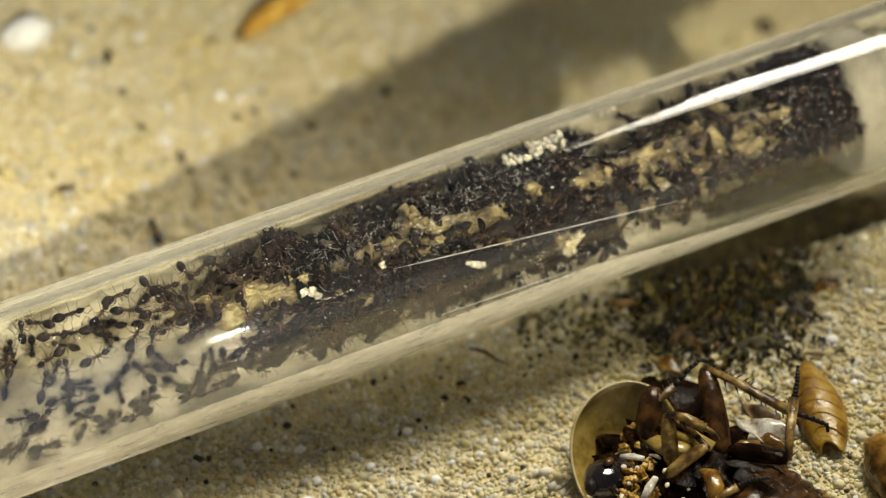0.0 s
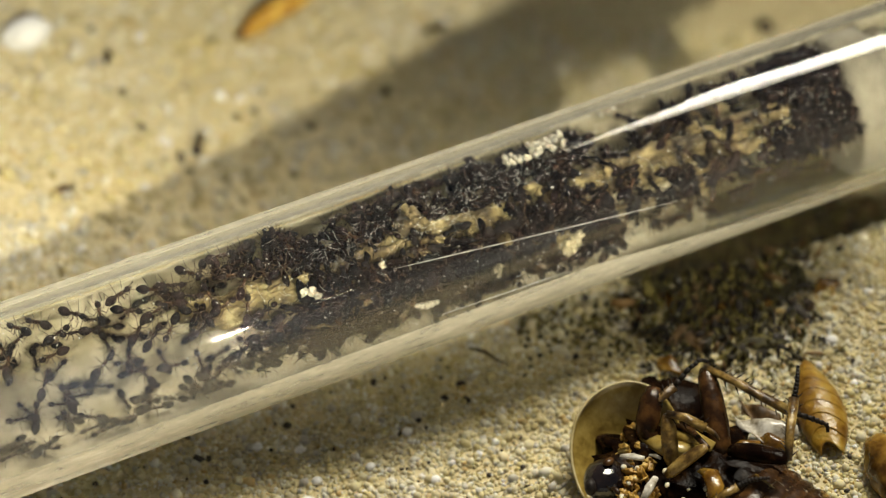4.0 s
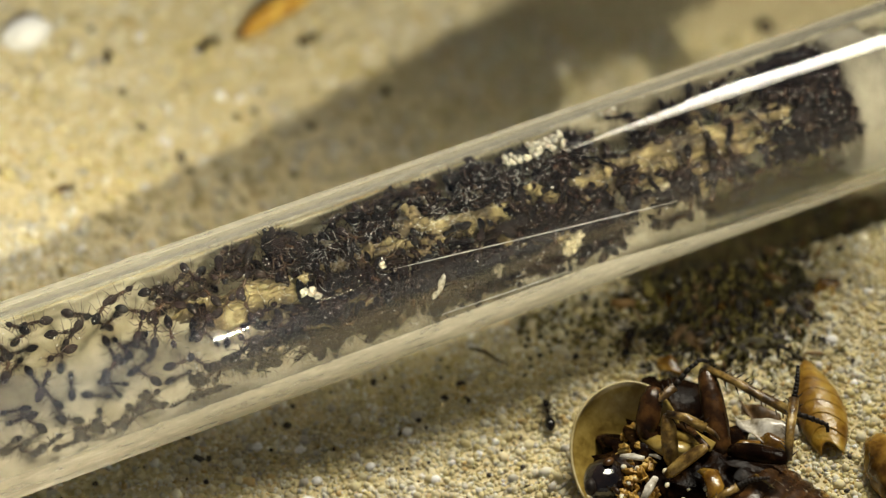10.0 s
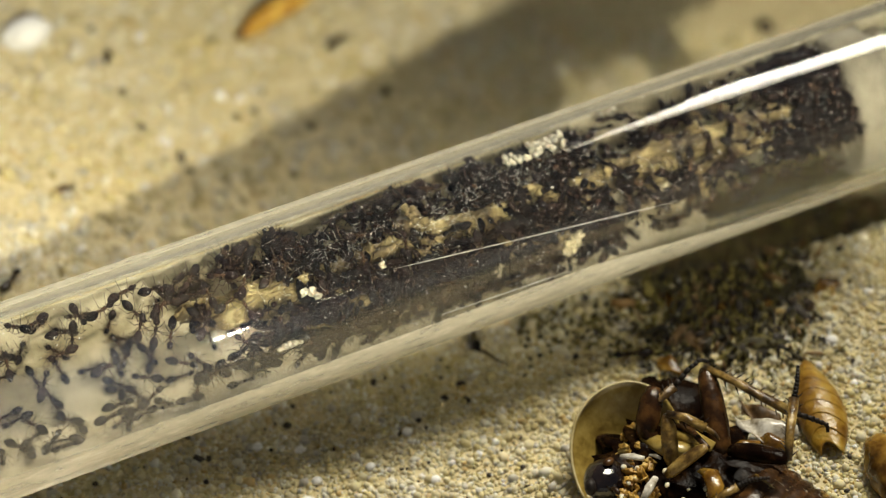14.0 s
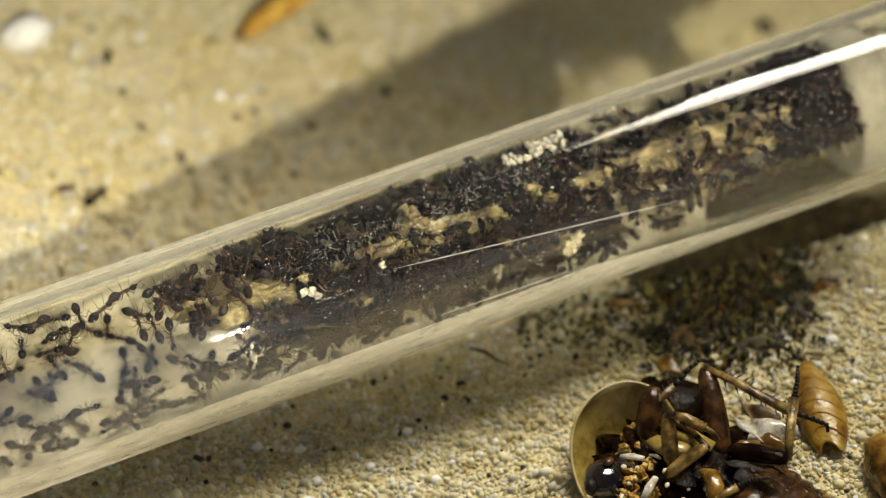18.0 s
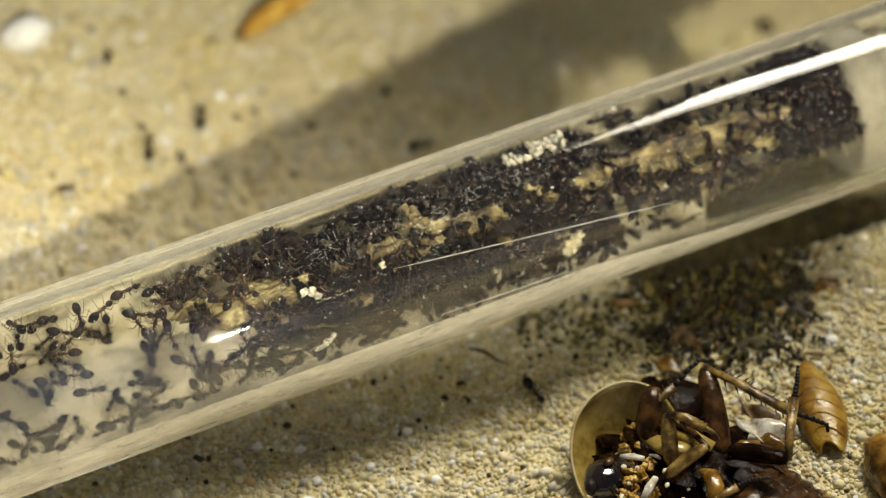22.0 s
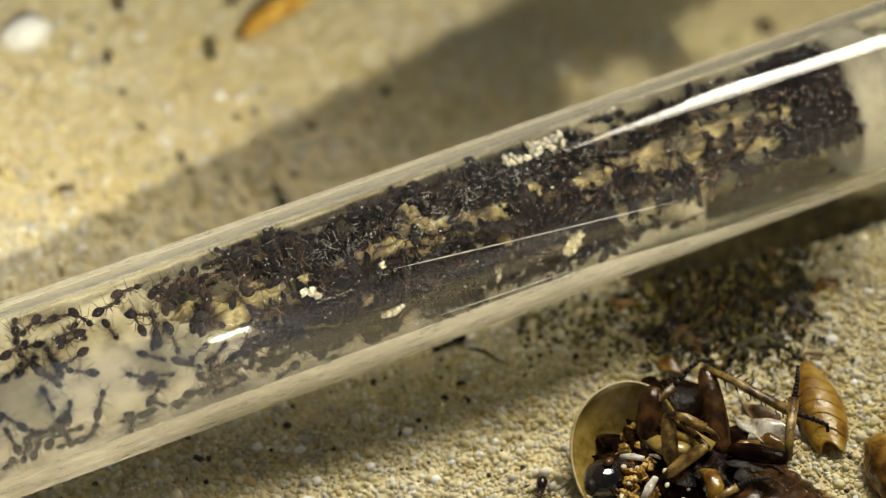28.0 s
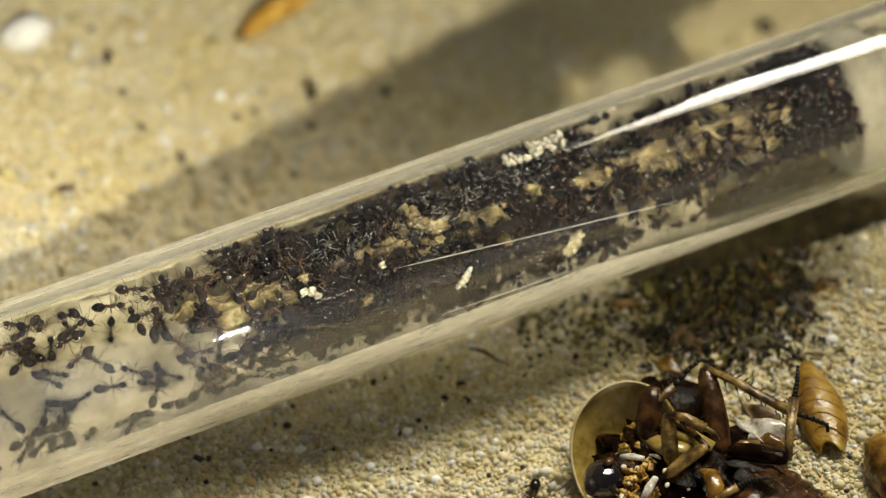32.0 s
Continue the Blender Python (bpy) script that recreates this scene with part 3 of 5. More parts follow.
def joined_ant():
    """The ant as one light body, for the packed crowd."""
    bm = bmesh.new()
    ellipsoid(bm, (0.86, 0, 0.5), (0.31, 0.25, 0.18), None, 8, 6)
    ellipsoid(bm, (0.12, 0, 0.5), (0.42, 0.15, 0.16), None, 8, 6)
    ellipsoid(bm, (-0.36, 0, 0.46), (0.11, 0.08, 0.12), None, 6, 4)
    ellipsoid(bm, (-0.95, 0, 0.5), (0.60, 0.37, 0.34), None, 10, 7, 0.45)
    for s in (-1, 1):
        k = len(bm.verts)
        limb(bm, antenna_points(s), [0.03] * 4, 3)
        bm.verts.ensure_lookup_table()
        for v in bm.verts[k:]:
            v.co += Vector((0.86, 0, 0.52))
        for x, y, spread, reach in LEG_ROOTS:
            k = len(bm.verts)
            build_leg(bm, s, spread, reach)
            bm.verts.ensure_lookup_table()
            for v in bm.verts[k:]:
                v.co += Vector((x, y * s, 0.43))
    bmesh.ops.triangulate(bm, faces=list(bm.faces))
    bmesh.ops.recalc_face_normals(bm, faces=bm.faces)
    bm.verts.index_update()
    v = np.array([tuple(q.co) for q in bm.verts])
    f = np.array([[q.index for q in face.verts] for face in bm.faces])
    bm.free()
    return v, f


def build_mass():
    v, f = joined_ant()
    rng = random.Random(5)
    vs, fs, n = [], [], 0
    while n < 780:
        s, w = rng.uniform(-26, 38.2), rng.uniform(-62, 78)
        if n > 600:
            s, w = rng.uniform(31.8, 38.4), rng.uniform(-60, 80)
        if rng.random() > crowd_density(s, w) ** 1.5:
            continue
        m = TUBE_POSE.inverted() @ on_wall(s, w, rng.uniform(0, 360), rng.choice((6.4, 6.3, 6.1, 5.8, 5.2)))
        q = m.to_3x3() @ Euler((rng.uniform(-0.5, 0.5), rng.uniform(-0.5, 0.5), 0)).to_matrix()
        vs.append(v @ np.array(q).T + np.array(m.translation) / MM)
        fs.append(f + n * len(v))
        n += 1
    me = bpy.data.meshes.new("ant_crowd")
    me.from_pydata((np.vstack(vs) * MM).tolist(), [], np.vstack(fs).tolist())
    me.materials.append(MASS)
    me.shade_smooth()
    in_tube(tagged(new("ant_crowd", me), "dense crowd of black ants packed against the glass", "ants", kind="stuff"))


# ants that can be told apart inside the tube: seconds, mm along, degrees round, turn
follow_in_tube([(0, -35.60, 18.5, 196), (3, -35.45, 19.8, 188), (6, -35.11, 20.0, 180), (9, -34.75, 19.3, 186), (13, -34.62, 18.9, 186), (17, -34.74, 18.4, 180), (19, -34.62, 18.9, 170), (23, -34.41, 18.3, 166), (25, -34.04, 21.3, 180), (28, -33.85, 12.5, 196), (32, -33.42, 11.3, 200)])
follow_in_tube([(0, -36.81, 1.5, 56), (6, -36.67, 2.6, 50), (9, -36.78, 2.1, 46), (13, -36.78, 2.1, 56), (17, -36.78, 2.1, 40), (19, -36.03, 0.8, 10), (23, -36.11, 2.2, -30), (28, -36.22, 5.2, -54), (32, -36.32, 3.9, -44)])
follow_in_tube([(0, -37.91, -21.4, 30), (3, -38.12, -18.3, 60), (6, -38.32, -16.1, 90), (9, -38.63, -19.2, 126), (13, -38.65, -22.0, 126), (19, -38.80, -25.8, 146), (23, -38.67, -35.1, 130), (25, -38.84, -34.5, 120), (28, -40.61, -28.5, 100), (30, -40.13, -23.6, 56), (32, -39.60, -31.9, 16)])
follow_in_tube([(0, -28.91, -12.9, 120), (6, -28.77, -15.3, 110), (13, -28.75, -17.4, 150), (19, -29.20, -20.1, 166), (23, -29.22, -20.5, 166), (28, -29.28, -15.8, 150), (32, -29.48, -11.2, 146)])
follow_in_tube([(0, -32.11, 8.2, 10), (3, -31.84, 3.5, 40), (6, -31.64, -3.0, 0), (9, -31.14, -2.4, 40), (14, -31.57, -1.2, 10), (19, -33.43, 0.2, 150), (24, -34.35, 1.0, 166), (32, -32.06, 4.1, 130)])
follow_in_tube([(0, -34.70, 3.9, 80), (3, -35.21, -2.4, 100), (6, -35.31, -35.2, 80), (9, -35.02, -41.1, 40), (14, -32.50, -38.1, 6), (19, -34.39, -22.9, -4), (23, -33.02, -12.7, -10), (28, -33.02, -25.1, 60), (32, -31.70, -15.9, -10)])
follow_in_tube([(0, -34.24, -32.0, 146), (4, -34.02, -32.8, 150), (8, -34.59, -42.7, 130), (13, -31.51, -30.0, 0), (19, -32.20, -44.2, -4), (24, -33.15, -43.1, 0), (29, -36.32, -36.4, -10), (32, -36.33, -34.0, 100)])
follow_in_tube([(0, -38.70, 27.4, 70), (6, -38.95, 24.7, 60), (9, -39.03, 22.8, 56), (13, -38.95, 24.7, 76), (19, -39.20, 23.4, 100), (25, -37.73, 34.0, 40), (32, -38.58, 37.0, 0)])
follow_in_tube([(0, 23.93, 14.2, 40), (3, 22.25, 7.0, 80), (6, 21.92, 0.3, 256), (9, 21.83, -1.6, 252), (13, 21.90, -3.8, 252), (19, 21.89, -8.0, 250), (23, 21.54, -17.5, 140), (28, 20.07, 1.0, 60), (32, 22.98, 1.6, 100)])
follow_in_tube([(0, 27.02, 14.4, 10), (6, 24.71, 0.4, -70), (9, 24.49, -4.5, -80), (13, 26.23, -0.7, -40), (19, 27.59, 4.1, 56), (23, 27.29, 3.7, 40), (28, 27.04, 4.3, -10), (32, 26.66, 7.9, -20)])
follow_in_tube([(0, -5.62, 9.3, 180), (6, -2.87, 1.6, 140), (9, -6.34, 5.2, 0), (14, -4.53, 10.4, 80), (19, -4.20, -4.8, 180), (23, -5.62, 9.3, 0), (28, -1.70, 4.5, 60), (32, -6.25, 7.0, 180)])
cling(-25.91, 48.8, -74)
cling(-22.63, 51.3, -80)
cling(-26.23, 25.9, 0)
cling(-28.32, 34.1, -20)
cling(-28.49, 13.7, 40)
cling(-27.35, 6.4, 60)
cling(-29.39, -35.2, -4)
cling(-25.33, -36.1, 0)
cling(-23.99, -35.9, 40)
cling(-22.75, -32.7, 180)
cling(-21.26, -33.0, 170)
cling(-19.65, -22.0, 130)
cling(-40.58, -35.4, 10)
cling(-33.05, 31.3, 170)
cling(-34.59, 35.0, -10)
cling(-30.56, 39.0, 40)
cling(-18.76, 21.5, 50)
cling(-23.54, 14.7, 20)
cling(-21.51, 21.3, 90)
cling(-19.13, 32.8, 180)
cling(-28.63, 51.2, 10)
cling(-32.85, 49.4, 0)
cling(-35.44, 51.5, 140)
cling(-36.96, 49.1, 80)
cling(-24.90, 28.3, 140)
cling(-23.42, 28.1, 80)
cling(-25.44, 10.9, 190)
cling(-23.42, 1.1, 10)
cling(-24.77, 42.6, 0)
cling(-20.95, 12.0, 40)
cling(-19.21, 1.0, 90)
cling(-18.54, -19.0, 0)
cling(-16.97, -17.4, 80)
cling(-16.05, -35.5, 10)
cling(-38.24, -44.1, 0)
cling(-39.34, -15.8, 170)
cling(-30.52, -45.4, 180)
cling(-19.45, 56.7, 10)
cling(-17.51, 54.5, 180)
cling(-16.73, 27.3, 280)
cling(-15.10, 24.4, 40)
cling(-26.37, -16.3, -4)
cling(-24.23, -24.9, 60)
cling(20.71, 21.2, 20)
cling(25.05, -16.4, 180)
cling(27.84, -28.4, 0)
cling(20.73, 39.1, 190)
cling(29.47, 7.7, 120)
cling(31.34, -14.2, 10)
cling(16.06, -4.8, 40)
cling(20.39, -22.9, 180)

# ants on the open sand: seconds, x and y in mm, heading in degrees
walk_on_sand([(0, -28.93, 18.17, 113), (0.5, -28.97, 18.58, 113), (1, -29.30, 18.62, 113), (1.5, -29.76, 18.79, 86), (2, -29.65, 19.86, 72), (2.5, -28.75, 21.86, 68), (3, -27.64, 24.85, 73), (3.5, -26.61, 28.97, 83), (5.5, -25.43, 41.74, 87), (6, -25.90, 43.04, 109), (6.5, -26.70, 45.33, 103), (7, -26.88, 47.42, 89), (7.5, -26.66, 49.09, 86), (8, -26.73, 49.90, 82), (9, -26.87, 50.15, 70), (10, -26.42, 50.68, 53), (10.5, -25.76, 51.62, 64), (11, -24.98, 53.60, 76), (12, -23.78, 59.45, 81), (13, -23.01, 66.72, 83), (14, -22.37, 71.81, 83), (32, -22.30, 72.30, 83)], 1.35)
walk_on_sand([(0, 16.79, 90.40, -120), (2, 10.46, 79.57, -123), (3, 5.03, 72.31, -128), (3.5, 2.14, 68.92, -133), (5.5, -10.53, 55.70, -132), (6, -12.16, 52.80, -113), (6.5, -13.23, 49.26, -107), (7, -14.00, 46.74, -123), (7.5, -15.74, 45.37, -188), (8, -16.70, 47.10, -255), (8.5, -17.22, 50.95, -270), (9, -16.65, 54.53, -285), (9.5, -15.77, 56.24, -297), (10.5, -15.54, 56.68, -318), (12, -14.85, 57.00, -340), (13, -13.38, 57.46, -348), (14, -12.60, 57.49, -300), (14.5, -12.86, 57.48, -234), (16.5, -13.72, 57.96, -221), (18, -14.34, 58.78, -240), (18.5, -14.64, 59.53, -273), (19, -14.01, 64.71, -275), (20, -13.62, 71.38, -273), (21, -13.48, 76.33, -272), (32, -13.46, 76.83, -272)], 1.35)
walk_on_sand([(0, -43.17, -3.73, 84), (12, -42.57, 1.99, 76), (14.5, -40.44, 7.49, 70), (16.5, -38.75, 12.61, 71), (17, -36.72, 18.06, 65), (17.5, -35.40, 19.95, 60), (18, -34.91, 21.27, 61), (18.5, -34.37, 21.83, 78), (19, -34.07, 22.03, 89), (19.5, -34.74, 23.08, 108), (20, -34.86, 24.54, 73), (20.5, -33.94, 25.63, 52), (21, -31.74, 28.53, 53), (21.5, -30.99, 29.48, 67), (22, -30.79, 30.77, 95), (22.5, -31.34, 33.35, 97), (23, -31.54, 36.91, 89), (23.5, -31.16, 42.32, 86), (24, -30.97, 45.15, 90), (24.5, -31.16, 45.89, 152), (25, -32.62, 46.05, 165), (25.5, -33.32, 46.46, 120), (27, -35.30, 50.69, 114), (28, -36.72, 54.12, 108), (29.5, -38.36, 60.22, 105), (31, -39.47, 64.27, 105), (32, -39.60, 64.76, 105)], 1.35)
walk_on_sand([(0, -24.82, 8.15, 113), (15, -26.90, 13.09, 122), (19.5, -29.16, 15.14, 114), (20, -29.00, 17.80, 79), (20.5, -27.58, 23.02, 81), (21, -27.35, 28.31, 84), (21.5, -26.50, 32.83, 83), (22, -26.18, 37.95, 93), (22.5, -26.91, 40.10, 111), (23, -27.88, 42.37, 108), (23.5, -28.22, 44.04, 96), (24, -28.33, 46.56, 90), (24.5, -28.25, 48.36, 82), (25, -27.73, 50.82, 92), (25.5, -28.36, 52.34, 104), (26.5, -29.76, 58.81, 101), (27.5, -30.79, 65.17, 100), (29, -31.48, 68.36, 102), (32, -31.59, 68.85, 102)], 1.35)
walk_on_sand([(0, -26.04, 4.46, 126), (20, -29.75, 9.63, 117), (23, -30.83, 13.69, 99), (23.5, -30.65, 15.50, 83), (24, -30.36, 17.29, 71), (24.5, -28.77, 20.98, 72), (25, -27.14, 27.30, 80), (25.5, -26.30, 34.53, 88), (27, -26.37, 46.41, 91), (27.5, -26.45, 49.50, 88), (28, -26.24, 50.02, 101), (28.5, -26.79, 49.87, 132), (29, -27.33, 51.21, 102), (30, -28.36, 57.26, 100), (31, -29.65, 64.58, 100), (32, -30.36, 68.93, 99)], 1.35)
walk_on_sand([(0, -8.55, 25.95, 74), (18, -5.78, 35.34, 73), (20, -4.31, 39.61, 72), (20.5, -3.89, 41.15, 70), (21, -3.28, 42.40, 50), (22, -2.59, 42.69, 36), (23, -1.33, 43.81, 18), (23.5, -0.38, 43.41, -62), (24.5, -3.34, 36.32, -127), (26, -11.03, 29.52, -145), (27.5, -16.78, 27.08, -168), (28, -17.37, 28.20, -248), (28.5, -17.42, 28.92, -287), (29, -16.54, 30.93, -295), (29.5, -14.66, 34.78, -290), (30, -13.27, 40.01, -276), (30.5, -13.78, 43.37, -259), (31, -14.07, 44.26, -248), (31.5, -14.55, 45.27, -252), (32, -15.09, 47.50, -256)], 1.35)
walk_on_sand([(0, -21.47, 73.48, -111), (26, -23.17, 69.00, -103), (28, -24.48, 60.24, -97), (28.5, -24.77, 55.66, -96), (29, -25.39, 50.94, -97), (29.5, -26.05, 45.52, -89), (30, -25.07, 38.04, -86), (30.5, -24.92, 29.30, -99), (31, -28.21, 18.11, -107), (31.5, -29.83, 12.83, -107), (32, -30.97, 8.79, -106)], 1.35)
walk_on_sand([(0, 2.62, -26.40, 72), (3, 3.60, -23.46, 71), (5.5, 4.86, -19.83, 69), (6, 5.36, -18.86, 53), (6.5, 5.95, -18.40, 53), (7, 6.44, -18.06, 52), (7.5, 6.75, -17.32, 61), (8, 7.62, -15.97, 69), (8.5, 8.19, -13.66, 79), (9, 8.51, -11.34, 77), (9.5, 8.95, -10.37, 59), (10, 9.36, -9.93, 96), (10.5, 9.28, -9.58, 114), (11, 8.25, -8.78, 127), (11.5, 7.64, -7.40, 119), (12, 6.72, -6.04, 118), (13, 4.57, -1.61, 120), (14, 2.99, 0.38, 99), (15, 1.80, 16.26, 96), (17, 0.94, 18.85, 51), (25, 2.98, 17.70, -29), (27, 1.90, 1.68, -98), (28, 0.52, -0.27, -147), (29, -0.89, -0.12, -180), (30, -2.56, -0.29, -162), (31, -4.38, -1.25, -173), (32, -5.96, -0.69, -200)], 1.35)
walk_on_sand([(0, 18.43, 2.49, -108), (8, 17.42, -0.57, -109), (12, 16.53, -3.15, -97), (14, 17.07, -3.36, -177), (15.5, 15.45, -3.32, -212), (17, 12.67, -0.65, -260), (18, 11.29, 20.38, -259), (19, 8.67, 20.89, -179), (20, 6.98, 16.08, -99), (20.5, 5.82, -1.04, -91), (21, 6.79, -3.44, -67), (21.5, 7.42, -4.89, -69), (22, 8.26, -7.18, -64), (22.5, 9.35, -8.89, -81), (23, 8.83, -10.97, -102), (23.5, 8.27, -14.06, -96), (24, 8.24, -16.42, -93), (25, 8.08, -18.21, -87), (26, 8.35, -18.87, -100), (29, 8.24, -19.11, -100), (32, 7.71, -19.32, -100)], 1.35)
place_crowd()
build_mass()

# ---- bits on the sand ----


def rest(ob, x, y, lift=0.0):
    ob.location = (x * MM, y * MM, (sand_z(x, y) + lift) * MM)
    return ob


def lump(name, x, y, r, material, label, category, rot=(0, 0, 0), rough=0.2, lift=0.0, seg=14):
    bm = bmesh.new()
    ellipsoid(bm, (0, 0, 0), r, rot, seg, seg - 4, 0.0, rough, 1.1)
    return rest(mesh_thing(name, bm, material, label, category), x, y, lift)


def mealworm(x, y, turn, n=11):
    """A dry mealworm: overlapping rings on a slightly bent body."""
    worm = rest(thing("mealworm", "dry golden-brown mealworm lying on the sand", "mealworm"), x, y, 1.3)
    worm.rotation_euler = (0, 0, radians(turn))
    for i in range(n):
        bm = bmesh.new()
        f = i / (n - 1)
        r = 1.4 * (1 - 0.55 * abs(2 * f - 1) ** 3)
        c = (f * 11.0 - 1.0, 0.7 * math.sin(f * 2.6), 0)
        limb(bm, [(c[0] - 0.60, c[1], 0), (c[0] - 0.44, c[1], 0), (c[0], c[1], 0), (c[0] + 0.42, c[1], 0), (c[0] + 0.52, c[1], 0)], [r * 0.66, r * 0.95, r, r * 0.97, r * 0.80], 16)
        part("segment", bm, WORM, worm)
    bm = bmesh.new()
    ellipsoid(bm, (-1.75, 0, -0.05), (0.55, 0.62, 0.55), None, 12, 8)
    part("head", bm, HUSK, worm, "darker brown head")


p = Vector((-44.61, 43.72, 2.57))
lump("sugar_lump", p.x, p.y, (2.8, 2.0, 1.8), SUGAR, "white rounded lump lying on the sand", "white lump", (0, 0, 40), 0.12, 1.2, 20)
p = Vector((-22.92, 54.56, -4.81))
mealworm(p.x + 1.1, p.y + 0.6, 46)
for q, r, turn in (((-36.50, 44.49, -0.19), (0.5, 1.25, 0.6), 5), ((40.74, 75.67, -18.79), (1.2, 1.2, 1.0), 0), ((-20.12, 45.49, -5.76), (0.42, 0.42, 0.35), 0), ((-15.00, 57.59, -7.50), (0.4, 0.5, 0.35), 0),
                   ((-29.87, 21.94, -2.45), (0.2, 0.3, 0.2), 20), ((-16.05, 32.89, -7.14), (0.42, 0.42, 0.35), 0)):
    lump("seed", q[0], q[1], r, SEED, "small dark brown seed on the sand", "seed", (0, 0, turn), 0.25, 0.3, 10)
for q, r in (((-22.30, 43.31, -5.02), 0.55), ((-35.25, 13.68, -0.61), 0.6), ((-7.79, -8.67, -0.68), 0.55), ((-10.98, -16.16, -0.77), 0.5), ((-6.37, -14.54, -0.61), 0.45), ((34.93, -3.14, 3.59), 0.6), ((-16.42, -12.05, -0.92), 0.5),
             ((-12.46, 50.55, -8.36), 0.4), ((-12.65, -12.48, -0.82), 0.5), ((-3.21, -10.45, -0.46), 0.5), ((-0.69, -16.25, -0.30), 0.5)):
    lump("pebble", q[0], q[1], (r, r * 0.9, r * 0.75), SUGAR, "small white quartz pebble in the sand", "pebble", (0, 0, 30), 0.25, 0.25, 10)
for q, r in (((-13.92, -9.52, -0.87), 0.4), ((6.91, -15.39, 0.34), 0.25), ((-15.15, -12.42, -0.89), 0.2), ((-2.22, -9.13, -0.41), 0.3)):
    lump("dark_grain", q[0], q[1], (r, r * 0.9, r * 0.75), DIRT, "single black grain in the sand", "grain", (0, 0, 10), 0.25, 0.25, 10)
p = Vector((-38.20, 21.88, 0.39))
lump("bark_crumb", p.x, p.y, (1.0, 0.5, 0.5), HUSK, "orange-brown bark crumb half sunk in sand", "crumb", (0, 0, 35), 0.4, 0.0)
bm = bmesh.new()
a, b = Vector((2.51, -0.41, -0.34)), Vector((5.98, -3.13, 0.18))
limb(bm, [(0, 0, 0), (b - a) * 0.4 + Vector((0, 0.2, 0.2)), (b - a) * 0.7, b - a], [0.12, 0.14, 0.12, 0.05], 6)
rest(mesh_thing("twig", bm, HUSK, "thin dark twig on the sand", "twig"), a.x, a.y, 0.35)

# ---- brood, fluff and specks inside the tube ----


def brood_pile(name, s, w, n, size, spread, label, seed, material=BROOD, depth=0.1):
    rng = random.Random(seed)
    top = in_tube(thing(name, label, "brood"))
    for i in range(n):
        bm = bmesh.new()
        q = wall_point(s + rng.uniform(-1, 1) * spread[0], w + rng.uniform(-1, 1) * spread[1], R_IN - depth - size * rng.uniform(0.7, 1.6))
        ellipsoid(bm, q, (size * rng.uniform(0.8, 1.25), size * rng.uniform(0.75, 1.05), size * rng.uniform(0.7, 1.0)), (rng.uniform(0, 180), rng.uniform(0, 180), rng.uniform(0, 180)), 16, 12, 0, 0.75, 3.6)
        part("grub", bm, material, top)


brood_pile("brood_pile", 10.48, 50.6, 38, 0.25, (2.0, 7), "pale pile of brood and crumbs on the glass", 3)
brood_pile("brood_pile", 7.28, 47.8, 12, 0.22, (1.0, 5), "small cream pile of brood on the glass", 4)
brood_pile("brood_pile", -13.69, -1.3, 5, 0.34, (0.75, 4), "cluster of white brood among the ants", 5)
brood_pile("brood_crumb", -7.15, 2.1, 2, 0.26, (0.12, 1), "single white crumb on the glass", 6)
brood_pile("brood_pile", -3.28, 34.7, 5, 0.35, (0.9, 5), "tan lumps of brood among the ants", 9, CREAM)
brood_pile("brood_pile", 9.77, -30.6, 6, 0.5, (0.9, 6), "tan lumps stuck to the glass", 10, LINING)
brood_pile("brood_pile", 17.94, 74.7, 5, 0.3, (0.9, 4), "cream crumbs on the upper glass", 12)


def crumb_patch(gs, gw, rs, rw, k, top=5.5, nu=14, nv=44):
    """A lumpy tan patch with a ragged outline, under the ants."""
    bm = bmesh.new()

    def f(u, v):
        th = 6.28318 * v
        e = 1.0 + 0.55 * noise.noise(Vector((2.2 * math.cos(th), 2.2 * math.sin(th), k * 3.7)))
        s, w = gs + rs * 1.25 * u * e * math.cos(th), gw + rw * 1.25 * u * e * math.sin(th)
        r = top - 1.3 * u ** 3 + 0.45 * noise.noise(Vector((s * 0.9, w * 0.12, k))) + 0.22 * noise.noise(Vector((s * 2.6, w * 0.35, k)))
        return wall_point(s, w, min(r, 6.3))
    sheet(bm, nu, nv, f, 0.25)
    in_tube(mesh_thing("crumb_patch", bm, CREAM, "tan crumbly patch between the crowded ants", "crumbs"))


for k, (gs, gw, rs, rw) in enumerate(GAPS):
    crumb_patch(gs, gw, rs, rw, k)
for k, (gs, gw, rs, rw) in enumerate(((-17, 12, 6, 20), (-6, 16, 7, 20), (6, 14, 7, 20), (18, 12, 7, 22), (-8, -34, 8, 10), (6, -32, 6, 9))):
    crumb_patch(gs, gw, rs, rw, 30 + k, 5.0, 22, 72)

rng = random.Random(51)
for k in range(44):
    gs = rng.uniform(-14, 33)
    gw = rng.uniform(-36, 30) if k % 3 else rng.uniform(-5, 24)
    crumb_patch(gs, gw, rng.uniform(0.35, 1.3), rng.uniform(3, 8), 60 + k, 5.75, 6, 22)


